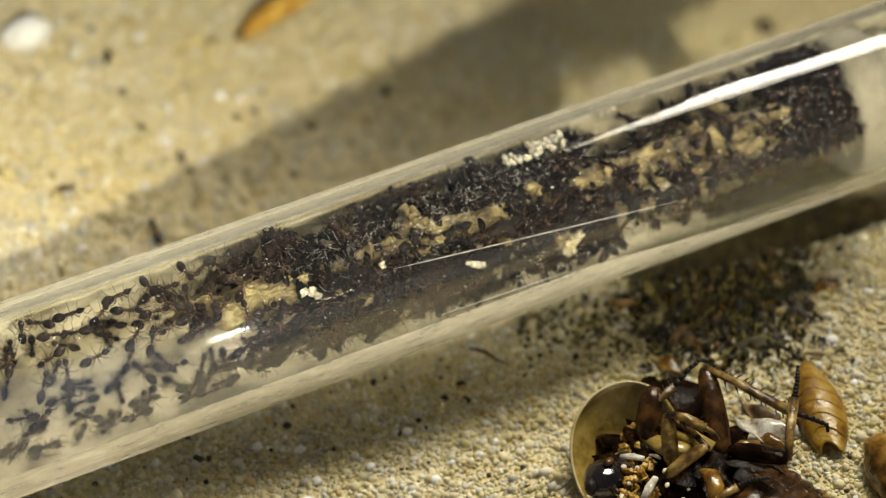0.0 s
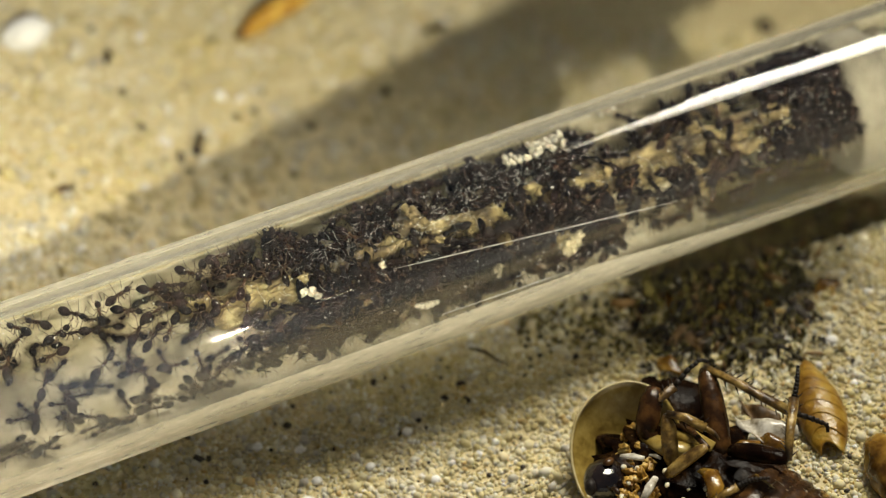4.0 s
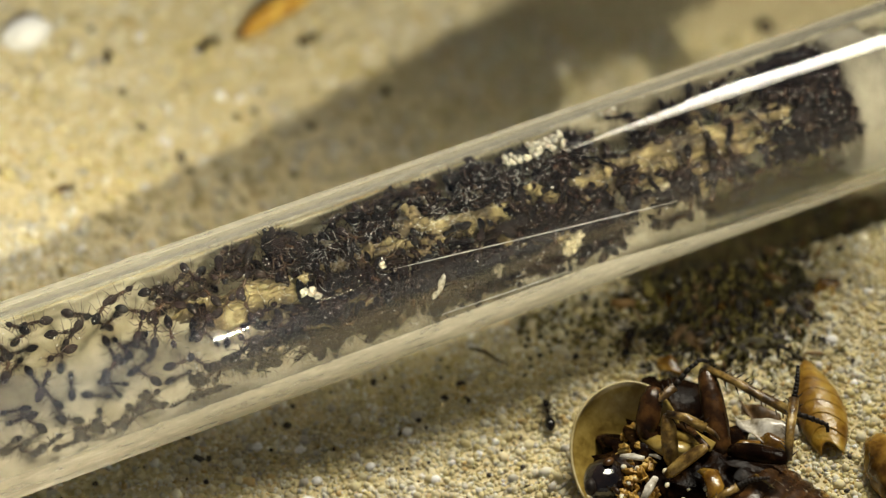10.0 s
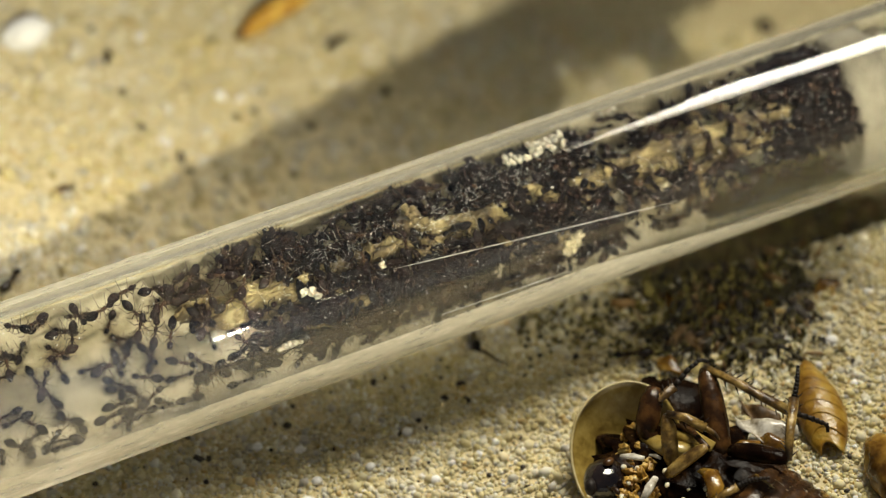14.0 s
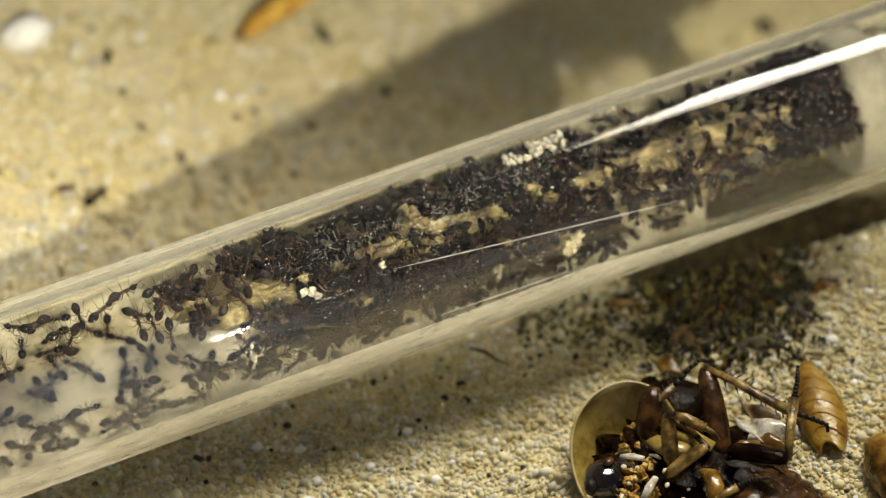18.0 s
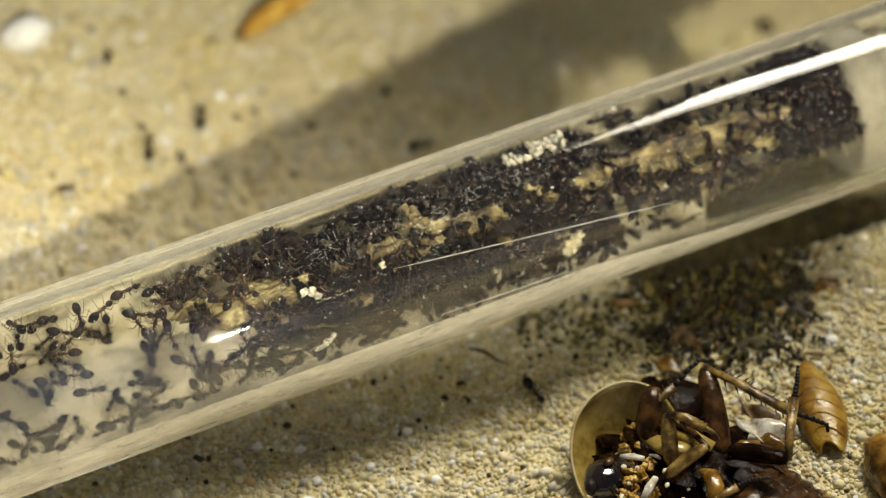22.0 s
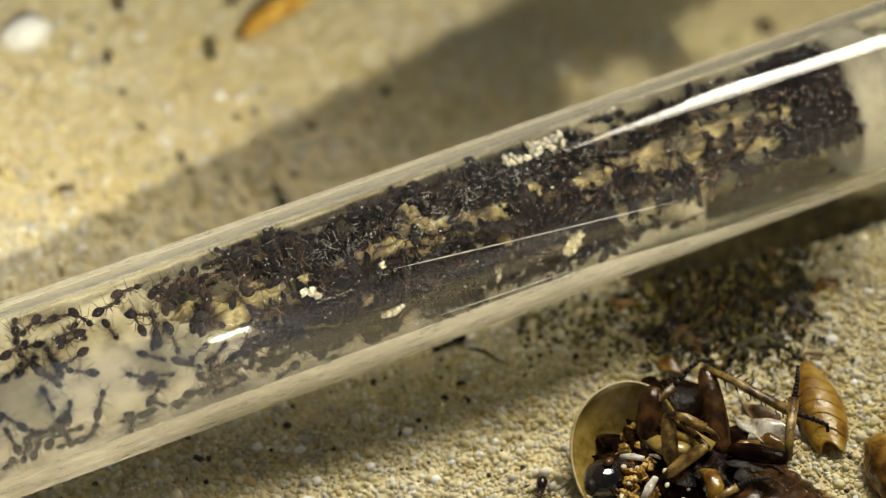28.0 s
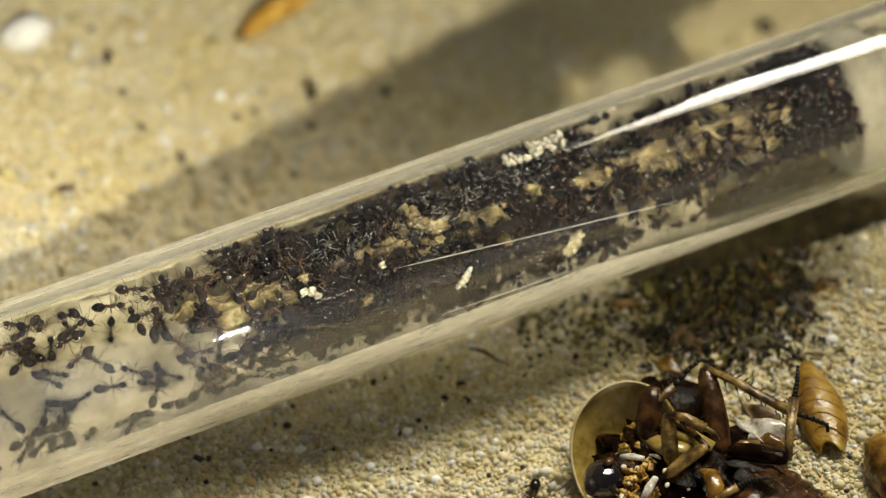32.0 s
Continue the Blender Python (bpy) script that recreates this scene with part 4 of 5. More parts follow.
def build_larva():
    larva = thing("larva", "white legless larva carried along the glass", "larva")
    bm = bmesh.new()
    for i in range(5):
        f = i / 4
        ellipsoid(bm, (-0.85 + 1.7 * f, 0.12 * math.sin(3 * f), 0.4), (0.32, 0.20 + 0.13 * math.sin(3.1 * f), 0.20 + 0.10 * math.sin(3.1 * f)), None, 10, 8)
    part("body", bm, BROOD, larva)
    MOVES.append((larva, [(t, on_wall(s, w, h, 6.72)) for t, s, w, h in [(0, 0.93, -21.3, -20), (4, -4.27, -39.0, -10), (6, -5.63, -30.5, -4), (8, -4.48, -30.4, 0), (9, -2.82, -40.4, 60), (10, -2.95, -28.0, 50), (10.5, -3.42, -16.4, 80), (11, -5.29, -11.1, 130), (11.5, -7.18, -17.3, 150), (12, -8.62, -23.2, 146), (12.5, -11.26, -22.1, 150), (13, -13.16, -24.1, 146), (14, -16.58, -32.8, 180), (17, -20.80, -36.0, 130), (18, -19.92, -30.2, 80), (19, -19.73, -37.2, 76), (21, -15.63, -39.3, 10), (23, -11.58, -41.1, 40), (25, -7.53, -40.2, 20), (28, -7.29, -34.3, 10), (29.5, -6.16, -30.6, 20), (30, -4.76, -33.2, 26), (31, -2.71, -27.0, 40), (32, -0.60, -28.5, 40)]]))


build_larva()


def hairs(name, spots, material, label, seed, length, thick):
    """Fine curled fibres on the inside of the glass."""
    rng = random.Random(seed)
    bm = bmesh.new()
    for s0, w0, ds, dw, n in spots:
        for i in range(n):
            s, w, r = s0 + rng.gauss(0, ds), w0 + rng.gauss(0, dw), rng.uniform(5.6, 6.7)
            h, pts, bend = rng.uniform(0, 6.28), [], rng.uniform(-0.9, 0.9)
            n_p = 5
            step = length * rng.uniform(0.4, 1.3) / n_p
            for k in range(n_p):
                pts.append(wall_point(s, w, min(r, 6.74)))
                h += bend
                s += step * math.cos(h)
                w += step * math.sin(h) * 8.4
                r += rng.uniform(-0.1, 0.1)
            limb(bm, pts, [thick * 0.6, thick, thick, thick, thick * 0.5], 3)
    in_tube(mesh_thing(name, bm, material, label, "fibres", "stuff"))


# pale fibres; some stand in for glints on ant legs and on the glass
hairs("cotton_fibres", [(11.0, 44, 3.2, 5, 60), (6.13, 32.7, 4.0, 9, 110), (-11.83, 18.9, 3.0, 8, 50), (-3.06, 19.0, 5, 14, 90), (34.78, -0.0, 3.0, 18, 90), (18.04, 2.3, 6, 16, 60), (-7.53, 33.0, 5, 12, 60)],
      FIBRE, "fine white curled cotton fibres among the ants, some in place of glints", 31, 1.5, 0.0075)


def specks():
    rng = random.Random(14)
    places = []
    for i in range(1000):
        s, w = rng.uniform(-42, 38), rng.uniform(-75, 75)
        r = rng.choice((0.018, 0.025, 0.03, 0.045))
        places.append((tuple(wall_point(s, w, 6.76)), (r * rng.uniform(1, 2.5), r, r), (0, 0, rng.uniform(0, 3))))
    in_tube(scatter("glass_specks", places, FIBRE, "white specks of dust on the glass", "dust", 3))


specks()


# ---- the dead cockroach and scraps ----
ROACH_O = Vector((21.45, -18.27, 1.98))


def roach_part(name, bm, material, parent, label=""):
    """Parts are drawn in the tray's millimetres and moved into the roach's own space."""
    bmesh.ops.translate(bm, vec=-ROACH_O, verts=bm.verts)
    return part(name, bm, material, parent, label)


def spines(leg, a, b, n, out, length, r=0.12):
    a, b, out = Vector(a), Vector(b), Vector(out).normalized()
    rng = random.Random(n)
    d = (b - a).normalized()
    for i in range(n):
        p = a.lerp(b, (i + 0.7) / (n + 0.6))
        o = (out * rng.choice((1, 1, -0.8)) + d * 0.7 + Vector((0, 0, rng.uniform(-0.3, 0.5)))).normalized()
        k = length * rng.uniform(0.7, 1.1)
        bm = bmesh.new()
        limb(bm, [p + o * 0.2, p + o * 0.45 * k, p + o * k], [r, r * 0.8, r * 0.15], 4)
        roach_part("spine", bm, ROACH_SPINE, leg)


def roach_leg(roach, femur, femur_r, tibia, tibia_r, tarsus, femur_mat, tibia_mat, n_spines, tarsus_mat=None):
    """Femur, tibia with spines and a ringed tarsus."""
    if femur:
        bm = bmesh.new()
        fa, fb = Vector(femur[0]), Vector(femur[1])
        k = [0.0, 0.12, 0.35, 0.65, 0.9, 1.0]
        limb(bm, [fa.lerp(fb, q) + Vector((0, 0, 0.25 * math.sin(3.1 * q))) for q in k], [femur_r * q for q in (0.6, 0.9, 1.0, 0.95, 0.75, 0.45)], 12, 0.75)
        roach_part("femur", bm, femur_mat, roach)
    bm = bmesh.new()
    pts = [Vector(q) for q in tibia]
    limb(bm, pts, [tibia_r * (0.75 + 0.35 * i / (len(pts) - 1)) for i in range(len(pts))], 8, 0.8)
    t = roach_part("tibia", bm, tibia_mat, roach)
    if n_spines:
        d = pts[-1] - pts[0]
        spines(t, pts[0], pts[-1], n_spines, Vector((0, -0.7, 0.7)).cross(d), tibia_r * 2.6, 0.10)
    if tarsus:
        q = [Vector(v) for v in tarsus]
        n = 9
        path = []
        for i in range(n + 1):
            f = i / n * (len(q) - 1)
            j = min(int(f), len(q) - 2)
            path.append(q[j].lerp(q[j + 1], f - j))
        for i, (a, b) in enumerate(zip(path, path[1:])):
            bm = bmesh.new()
            k = 1.0 - 0.055 * i
            limb(bm, [a, a.lerp(b, 0.55), b], [0.19 * k, 0.25 * k, 0.30 * k], 7)
            roach_part("tarsal_joint", bm, tarsus_mat or ROACH_SPINE, t)


def build_roach():
    roach = thing("dead_cockroach", "dead brown cockroach on its back, legs folded up", "cockroach")
    roach.location = ROACH_O * MM
    # the saucer-shaped neck shield
    bm = bmesh.new()
    c = Vector((15.83, -16.67, 2.92))
    ax, ay = Vector((0.93, 0.30, 0.20)).normalized(), Vector((-0.22, 0.80, 0.52)).normalized()
    nz = ax.cross(ay).normalized()

    def dish(u, v):
        th = 6.28318 * v
        r = 0.02 + 0.98 * u
        wob = 1 + 0.03 * math.sin(3 * th)
        return c + (ax * 4.9 * math.cos(th) + ay * 6.6 * math.sin(th)) * r * wob + nz * (2.0 * r * r - 1.6 + (0.25 if u > 0.93 else 0))
    sheet(bm, 14, 48, dish, 0.16)
    roach_part("neck_shield", bm, ROACH_SHIELD, roach, "translucent tan saucer-shaped neck shield")
    bm = bmesh.new()
    limb(bm, [dish(1.0, 0.12 + 0.62 * i / 30) for i in range(31)], [0.05] + [0.11] * 29 + [0.05], 6)
    roach_part("shield_rim", bm, ROACH_RIM, roach, "pale translucent rim of the neck shield")
    bm = bmesh.new()
    limb(bm, [(17.9, -13.3, 8.2), (17.7, -14.2, 7.6), (17.3, -15.6, 6.5), (17.0, -16.8, 5.5)], [0.6, 1.0, 1.05, 0.7], 12, 0.6)
    roach_part("hip_plate", bm, ROACH_BROWN, roach, "dark brown hip plate")
    # head
    bm = bmesh.new()
    ellipsoid(bm, (13.61, -20.29, 4.26), (2.2, 1.9, 1.7), (10, 20, 60), 20, 14, 0.2, 0.06, 0.8)
    head = roach_part("head", bm, ROACH_HEAD, roach, "glossy dark brown head")
    bm = bmesh.new()
    ellipsoid(bm, (12.21, -21.78, 5.11), (0.5, 0.8, 0.7), None, 10, 8)
    roach_part("eye", bm, ROACH_SPINE, head)
    bm = bmesh.new()
    ellipsoid(bm, (13.81, -19.91, 6.09), (0.6, 0.4, 0.25), (0, 0, 40), 10, 6, 0, 0.3)
    ellipsoid(bm, (14.18, -23.05, 6.13), (0.5, 0.3, 0.25), (0, 0, 120), 8, 6, 0, 0.3)
    roach_part("mouthpart", bm, ROACH_BROWN, head)
    # body
    bm = bmesh.new()
    ellipsoid(bm, (21.66, -19.71, 3.61), (8.5, 6.0, 2.2), (0, 0, -25), 40, 28, 0.1, 0.5, 0.8)
    roach_part("thorax", bm, ROACH_DARK, roach, "dark brown hollowed underside")
    for i in range(7):
        bm = bmesh.new()
        p = Vector((25.46, -23.51, 4.06)).lerp(Vector((31.69, -28.69, 4.20)), i / 6)
        ellipsoid(bm, p, (2.0, 6.2 - 0.25 * i, 2.2), (0, 0, -32), 18, 12, 0.0, 0.06, 1.0)
        roach_part("abdomen_ring", bm, ROACH_BROWN, roach)
    rng = random.Random(2)
    bm = bmesh.new()
    for i in range(26):
        a = Vector((25.48, -21.70, 5.86)).lerp(Vector((31.23, -22.93, 5.15)), i / 25) + Vector((rng.uniform(-0.4, 0.4), rng.uniform(-0.8, 0.6), 0))
        limb(bm, [a, a + Vector((0.7, -0.9, 0.2)), a + Vector((1.3, -2.0, -0.2))], [0.22, 0.2, 0.05], 4)
    roach_part("torn_fringe", bm, ROACH_TAN, roach)
    for c3, r3, rot in (((20.84, -10.46, 3.11), (3.2, 2.6, 1.0), (10, 0, 20)), ((18.56, -10.41, 3.84), (1.6, 2.6, 0.8), (0, 15, 10)), ((21.13, -16.44, 4.94), (2.6, 2.0, 1.2), (0, 0, 30))):
        bm = bmesh.new()
        ellipsoid(bm, c3, r3, rot, 18, 12, 0.0, 0.3, 0.7)
        roach_part("belly_plate", bm, ROACH_DARK, roach)
    for pts, r3 in ((((16.84, -16.01, 5.04), (18.75, -18.24, 6.06), (21.22, -19.19, 6.55)), 0.95), (((19.59, -16.73, 5.96), (20.87, -17.75, 6.71), (22.55, -18.65, 6.51)), 0.8)):
        bm = bmesh.new()
        limb(bm, pts, [r3 * 0.7, r3, r3 * 0.7], 10, 0.6)
        roach_part("hip_plate", bm, ROACH_SHIELD, roach)
    for i in range(16):
        a = Vector((18.88, -22.46, 5.88)) + Vector((rng.uniform(-4.5, 3.5), rng.uniform(-3.0, 2.6), rng.uniform(-0.2, 0.6)))
        bm = bmesh.new()
        r3 = rng.uniform(0.12, 0.25)
        ellipsoid(bm, a, (r3 * 1.2, r3, r3 * 0.8), (0, 0, 60), 8, 6, 0, 0.4, 2.0)
        roach_part("stuck_grain", bm, GRAIN, roach)
    # torn flesh by the neck
    for c3, n3, sp in (((15.70, -16.73, 4.91), 6, 1.0), ((16.18, -20.32, 5.36), 8, 1.3), ((16.54, -22.05, 5.20), 6, 1.2), ((15.33, -22.18, 4.86), 4, 0.8), ((16.33, -14.80, 4.58), 3, 0.6)):
        for i in range(n3):
            bm = bmesh.new()
            q = Vector(c3) + Vector((rng.uniform(-sp, sp), rng.uniform(-sp, sp), rng.uniform(-0.5, 0.5)))
            r3 = rng.uniform(0.3, 0.62)
            ellipsoid(bm, q, (r3 * 1.5, r3, r3 * 0.7), (rng.uniform(0, 90), rng.uniform(0, 90), rng.uniform(0, 180)), 20, 14, 0, 0.8, 4.5)
            roach_part("torn_flesh", bm, ROACH_FLESH, roach)
    for a, b, r in (((14.83, -19.02, 5.80), (16.74, -19.66, 6.23), 0.36), ((17.51, -21.80, 6.32), (16.35, -23.95, 5.98), 0.4), ((17.28, -18.97, 5.89), (18.15, -19.62, 6.19), 0.22)):
        bm = bmesh.new()
        limb(bm, [a, Vector(a).lerp(Vector(b), 0.5) + Vector((0, 0, 0.15)), b], [r * 0.7, r, r * 0.7], 8, 0.6)
        roach_part("membrane", bm, ROACH_GLINT, roach, "shiny whitish membrane")
    # legs
    roach_leg(roach, ((18.20, -17.41, 4.60), (16.74, -15.54, 6.43)), 0.7, [(16.63, -15.72, 6.41), (17.99, -14.46, 7.57), (19.58, -13.75, 8.76)], 0.42, [(19.58, -13.75, 8.76), (20.82, -12.74, 9.91), (21.82, -12.04, 10.22), (22.47, -11.72, 9.70)], ROACH_BROWN, ROACH_TAN, 13)
    roach_leg(roach, ((19.02, -19.81, 5.69), (18.60, -17.25, 9.14)), 0.72, [(18.58, -17.35, 9.24), (20.15, -18.03, 9.43), (21.66, -18.79, 9.01)], 0.45, [(21.66, -18.79, 9.01), (22.29, -19.12, 8.88), (22.81, -19.26, 8.14)], ROACH_TAN, ROACH_TAN, 6, ROACH_TAN)
    roach_leg(roach, ((18.48, -21.45, 6.13), (21.65, -20.80, 9.00)), 0.62, [(21.64, -20.93, 9.00), (20.83, -17.66, 7.31), (19.88, -15.97, 6.19)], 0.35, None, ROACH_TAN, ROACH_BROWN, 0)
    roach_leg(roach, ((23.42, -18.61, 5.22), (22.35, -11.73, 8.89)), 1.1, [(22.23, -11.78, 9.07), (24.59, -13.73, 9.35), (26.79, -15.44, 9.22), (29.10, -16.89, 8.89)], 0.46, [(29.10, -16.89, 8.89), (30.98, -16.93, 8.12), (32.19, -16.97, 7.46), (32.28, -17.19, 6.87)], ROACH_BROWN, ROACH_TAN, 24)
    roach_leg(roach, ((23.78, -19.71, 7.26), (28.08, -22.14, 8.77)), 0.92, [(28.12, -22.15, 8.78), (28.42, -19.98, 9.81), (28.98, -17.17, 10.88)], 0.42, [(28.98, -17.17, 10.88), (29.31, -16.03, 11.72), (29.48, -14.68, 12.14)], ROACH_DARK, ROACH_TAN, 20)
    roach_leg(roach, None, 0, [(21.52, -25.43, 6.99), (22.65, -24.87, 7.72), (23.77, -24.55, 8.26)], 0.36, [(23.77, -24.55, 8.26), (24.93, -24.06, 8.60), (26.38, -24.03, 8.77)], ROACH_TAN, ROACH_TAN, 6)
    # amber plates at the leg roots
    bm = bmesh.new()
    limb(bm, [(21.30, -21.03, 6.36), (21.98, -22.01, 7.04), (22.21, -23.39, 7.07), (22.05, -24.66, 6.45)], [0.4, 0.75, 0.75, 0.5], 10, 0.35)
    roach_part("hip_plate", bm, AMBER, roach, "golden yellow hip plate")
    bm = bmesh.new()
    limb(bm, [(23.86, -18.93, 6.27), (25.07, -18.36, 6.61), (26.52, -18.08, 6.58)], [0.25, 0.5, 0.2], 10, 0.4)
    roach_part("hip_plate", bm, AMBER, roach)
    # a crumpled pale wing; its whitish sheet also paints the glints on it
    for a, b, c2, mat in (((25.04, -13.83, 4.61), (27.08, -15.98, 5.85), (30.10, -15.25, 5.41), ROACH_GLINT), ((25.80, -11.53, 4.30), (26.92, -13.76, 5.23), (28.89, -13.60, 5.07), HUSK), ((26.05, -17.26, 5.13), (27.36, -17.63, 5.89), (29.39, -17.26, 5.13), AMBER)):
        bm = bmesh.new()
        a, b, c2 = Vector(a), Vector(b), Vector(c2)

        def wing(u, v):
            p = a.lerp(b, u * 2) if u < 0.5 else b.lerp(c2, u * 2 - 1)
            return p + Vector((0, (v - 0.5) * 2.2, 0.5 * math.sin(7 * u + 4 * v) - 0.6 * abs(v - 0.5)))
        sheet(bm, 12, 6, wing, 0.06)
        roach_part("wing_scrap", bm, mat, roach, "crumpled translucent wing scrap")


build_roach()


def husk_shell():
    """A ringed amber abdomen husk, open below."""
    shell = thing("insect_husk", "ribbed amber insect husk lying on the sand", "husk")
    a, b = Vector((32.38, -6.89, 4.49)), Vector((33.03, -16.56, 4.36))
    shell.location = a * MM
    d = (b - a).normalized()
    side = d.cross(Vector((0, 0, 1))).normalized()
    n = 7
    for i in range(n):
        bm = bmesh.new()

        def ring(u, v, i=i):
            f = (i + u * 1.12) / n
            w = 2.1 * math.sin(0.35 + 2.3 * f) * (1.0 - 0.04 * u)
            t = math.pi * (v * 1.1 - 0.05)
            return (b - a) * f - side * w * math.cos(t) + Vector((0, 0, 1.25 * w * 0.6 * math.sin(t) - 0.5 + 0.10 * u * u)) + (b - a) * 0.05 * math.sin(2.0 * t + 0.6)
        sheet(bm, 8, 20, ring, 0.08)
        part("ring", bm, GOLDEN, shell)


husk_shell()


def flake(name, q, turn, size, material, label, category, bend=0.6, lift=0.5):
    bm = bmesh.new()

    def f(u, v):
        x, y = (u - 0.5) * size[0] * (1 - 0.5 * abs(2 * v - 1) ** 2), (v - 0.5) * size[1] * (1 - 0.6 * abs(2 * u - 1) ** 2)
        return Vector((x, y, bend * (math.cos(3 * (u - 0.5)) - 0.6) + 0.15 * math.sin(9 * u + 5 * v)))
    sheet(bm, 8, 5, f, 0.09)
    ob = rest(mesh_thing(name, bm, material, label, category), q[0], q[1], lift)
    ob.rotation_euler = (radians(18), radians(-12), radians(turn))
    return ob


for q, turn, size, mat, label in (((22.24, -1.19, 2.03), 20, (5.0, 2.4), HUSK, "orange-brown husk scrap on the sand"), ((23.65, -2.48, 2.22), 60, (4.0, 1.6), ROACH_TAN, "tan husk scrap on the sand"),
                                  ((25.98, -2.03, 2.50), 30, (1.6, 0.9), ROACH_TAN, "tan husk scrap on the sand"), ((20.17, -4.60, 1.82), -50, (4.2, 1.8), AMBER, "amber husk scrap near the cockroach"),
                                  ((29.56, 30.78, -18.97), 50, (3.0, 1.6), HUSK, "brown husk scrap in the debris"), ((33.58, 33.49, -18.91), 80, (3.4, 1.8), HUSK, "brown husk scrap in the debris"),
                                  ((26.55, 31.78, -19.05), 10, (2.4, 1.2), HUSK, "brown husk scrap in the debris"), ((38.81, 35.25, -18.81), -30, (3.6, 1.6), HUSK, "brown husk scrap in the debris"),
                                  ((34.16, 27.76, -18.70), -20, (3.2, 1.8), DIRT, "black husk scrap in the debris"), ((20.15, 29.17, -19.17), 70, (2.2, 1.2), DIRT, "black husk scrap in the debris"),
                                  ((42.02, 38.05, -18.75), 40, (3.0, 1.5), MOSS, "olive leaf scrap in the debris"), ((18.95, -7.30, 1.68), 40, (2.6, 1.4), ROACH_DARK, "dark shell scrap near the cockroach")):
    flake("husk_scrap", q, turn, size, mat, label, "husk scrap")
flake("wing_flake", (16.38, 0.82, 1.22), -35, (2.2, 0.8), ROACH_GLINT, "pale bluish-white wing flake on the sand", "wing flake", 0.3)
flake("leaf_strip", (28.17, -2.82, 2.77), -4, (6.5, 1.3), MOSS, "olive leaf strip on the sand", "leaf", 0.4)
p = Vector((37.48, -19.97, 3.90))
lump("beetle_husk", p.x, p.y, (2.0, 4.0, 2.2), AMBER, "brown husk lying at the edge of the sand", "husk", (0, 0, 10), 0.15, 1.2, 20)


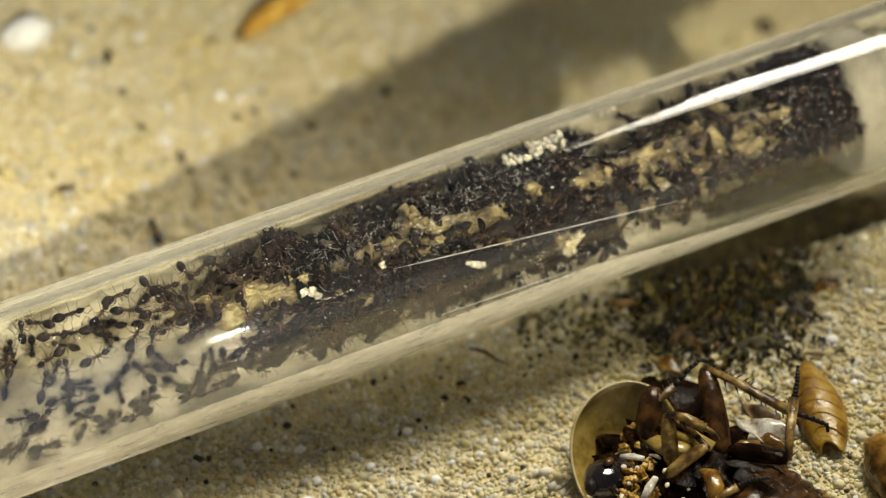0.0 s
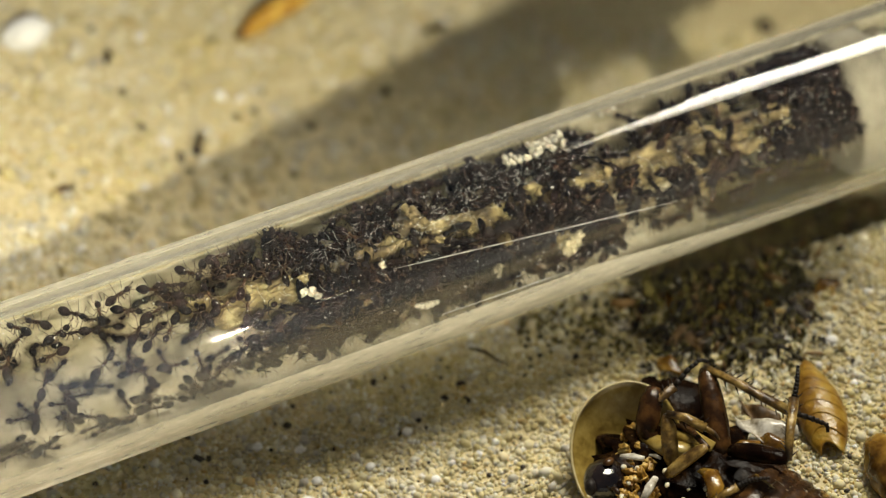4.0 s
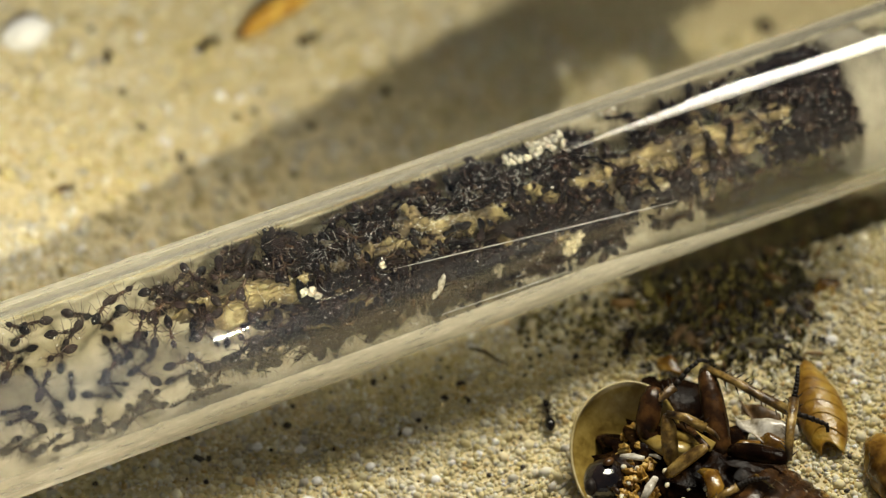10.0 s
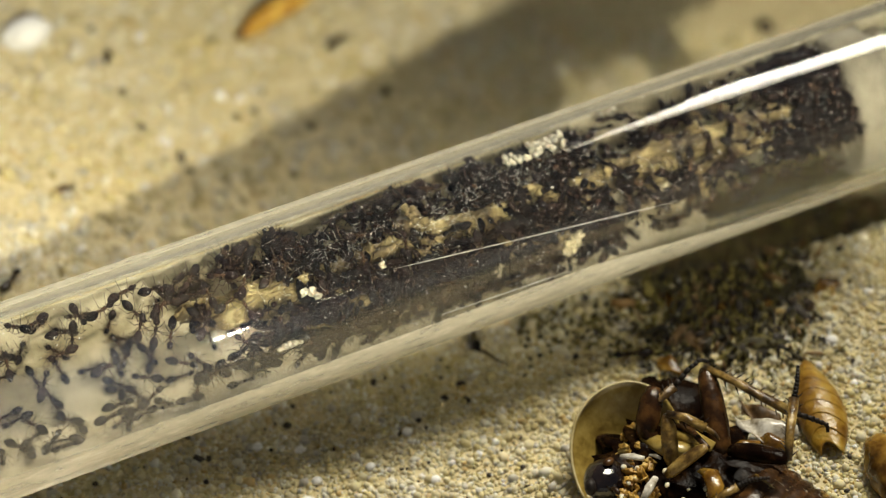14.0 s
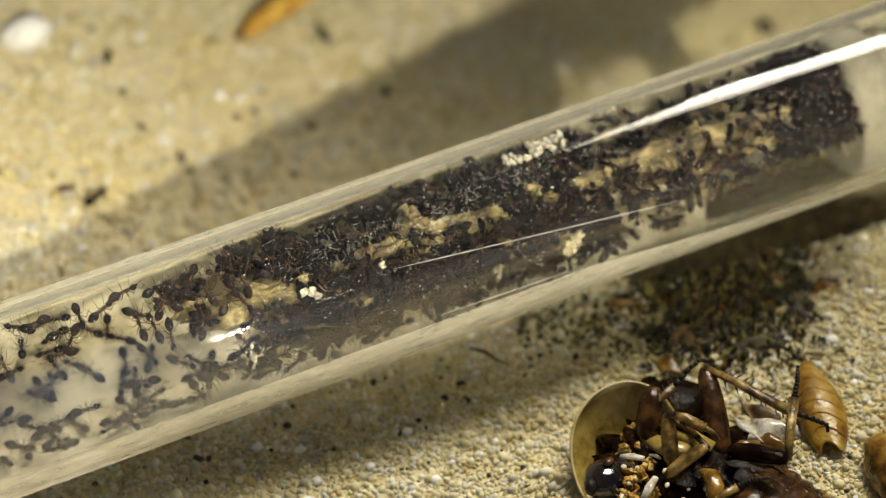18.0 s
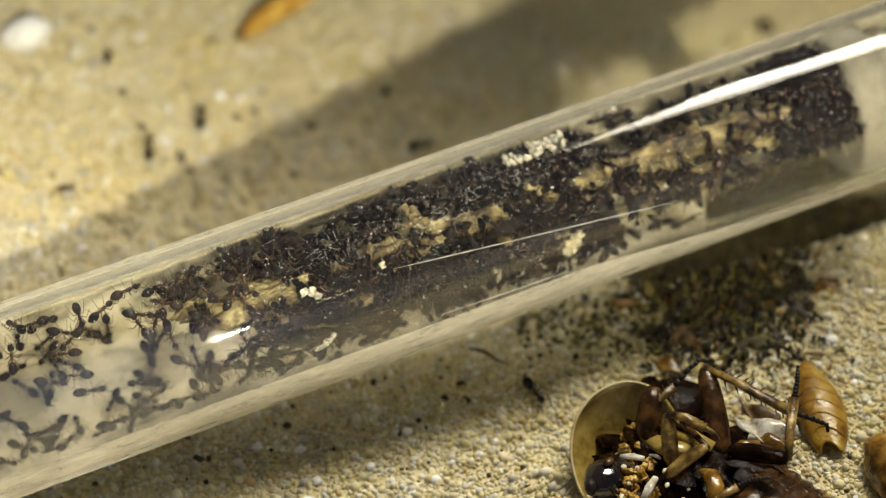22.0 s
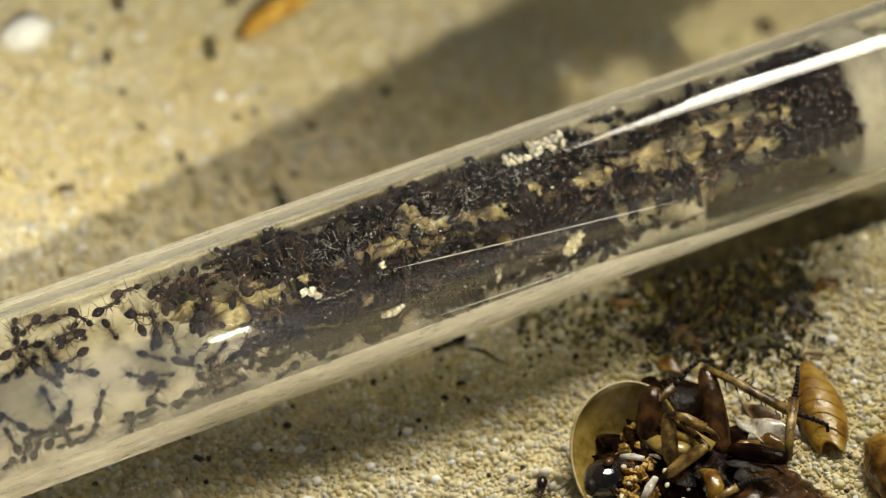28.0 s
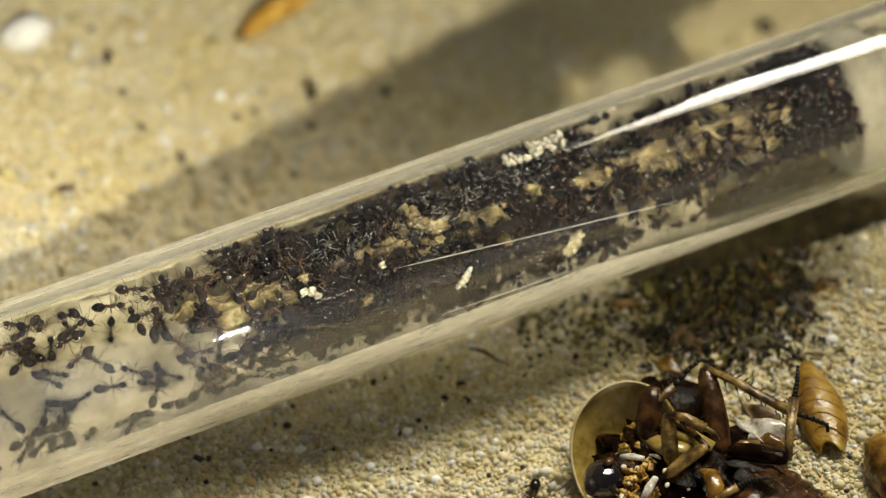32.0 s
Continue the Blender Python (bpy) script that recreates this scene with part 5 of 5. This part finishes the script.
def debris():
    """A low heap of dark crumbs, moss and husk bits in the lee of the tube; its front rows also darken sand in place of
    shade.
    """
    rng = random.Random(6)
    spine = [Vector(q) for q in ((18.77, 27.11, -18.93), (25.14, 29.78, -19.06), (31.52, 31.66, -18.94), (36.70, 33.41, -18.84), (41.38, 35.66, -18.75), (47.71, 35.96, -18.59))]
    # these nearer rows also darken sand that the tube's shade should reach
    front = [Vector(q) for q in ((16.59, 22.09, -17.92), (24.2, 2.8, 2.1), (27.56, 3.12, 2.56), (39.29, 29.49, -18.63), (48.64, 33.95, -18.48))]
    shade_litter = [Vector(q) for q in ((18.72, -3.71, 1.64), (33.10, -1.81, 3.36))]
    reach = [1.4, 2.4, 3.2, 4.2, 5.0, 5.2]
    for name, mat, many, low, high, label in (("dark_debris", MOSS, 2600, 0.2, 0.7, "dark olive heap of plant and insect crumbs"),
                                              ("black_debris", DIRT, 1500, 0.2, 0.6, "black-brown crumbs strewn through the debris heap"),
                                              ("brown_debris", HUSK, 220, 0.25, 0.8, "brown husk crumbs in the debris heap")):
        places = []
        for i in range(many * 3 // 2):
            u = rng.random() * 4.999
            k = int(u)
            p = spine[k].lerp(spine[k + 1], u - k)
            w = reach[k] + (reach[k + 1] - reach[k]) * (u - k)
            p += Vector((rng.gauss(0, w * 0.6), rng.gauss(0, w * 0.6), 0))
            r = rng.uniform(low, high)
            places.append(((p.x, p.y, sand_z(p.x, p.y) + rng.uniform(0.1, 1.1)), (r * 2.4, r * 0.8, r * 0.22), (rng.uniform(0, 3), rng.uniform(0, 3), rng.uniform(0, 3))))
        for i in range(many // 2):
            u = rng.random() * 3.999
            k = int(u)
            p = front[k].lerp(front[k + 1], u - k)
            p += Vector((rng.gauss(0, 2.6), rng.gauss(0, 3.0) - 0.5, 0))
            r = rng.uniform(low, high) * rng.choice((0.7, 0.9, 1.2))
            places.append(((p.x, p.y, sand_z(p.x, p.y) + rng.uniform(0.05, 0.5)), (r * 2.4, r * 0.8, r * 0.22), (rng.uniform(0, 3), rng.uniform(0, 3), rng.uniform(0, 3))))
        for i in range(many // 7):
            p = shade_litter[0].lerp(shade_litter[1], rng.random()) + Vector((rng.gauss(0, 1.5), rng.gauss(0, 2.4), 0))
            r = rng.uniform(low, high) * rng.choice((0.4, 0.55, 0.8))
            places.append(((p.x, p.y, sand_z(p.x, p.y) + rng.uniform(0.05, 0.4)), (r * 2.6, r * 0.6, r * 0.25), (rng.uniform(0, 3), rng.uniform(0, 3), rng.uniform(0, 3))))
        scatter(name, places, mat, label, "debris", 9, 0.3)
    # soil crumbs, partly laid on to stand in for deeper shade
    for name, mat, many, label in (("soil_crumbs", MOSS, 420, "fine olive-brown soil crumbs, also deepening the shade on the sand"), ("black_crumbs", DIRT, 90, "fine black crumbs, also deepening the shade on the sand")):
        places = []
        for i in range(many):
            x = rng.uniform(7, 24)
            p = Vector((x, 3.2 - 0.12 * (x - 8) + rng.gauss(0, 2.2) - 1.5 * rng.random(), 0))
            r = rng.uniform(0.12, 0.30)
            places.append(((p.x, p.y, sand_z(p.x, p.y) + rng.uniform(0.1, 0.35)), (r * 1.3, r, r * 0.7), (rng.uniform(0, 3), rng.uniform(0, 3), rng.uniform(0, 3))))
        scatter(name, places, mat, label, "debris", 19, 0.3)


debris()
rng = random.Random(44)
for k in range(46):
    mat, words = ((MOSS, "olive leaf scrap in the dark debris"), (HUSK, "brown husk scrap in the dark debris"), (DIRT, "black shell scrap in the dark debris"),
                  (AMBER, "amber shell scrap in the dark debris"), (MOSS, "olive leaf scrap in the dark debris"))[k % 5]
    if k < 28:
        q = (rng.uniform(21, 36), rng.gauss(3.0, 1.8))
    else:
        q = (rng.uniform(18, 47), rng.uniform(26, 37))
    flake("leaf_scrap", q, rng.uniform(0, 180), (rng.uniform(1.6, 4.2), rng.uniform(0.8, 2.0)), mat, words, "scrap", rng.uniform(0.3, 0.9), rng.uniform(0.3, 0.9))


def motions():
    for ob, rows in MOVES:
        walk(ob, rows)


motions()
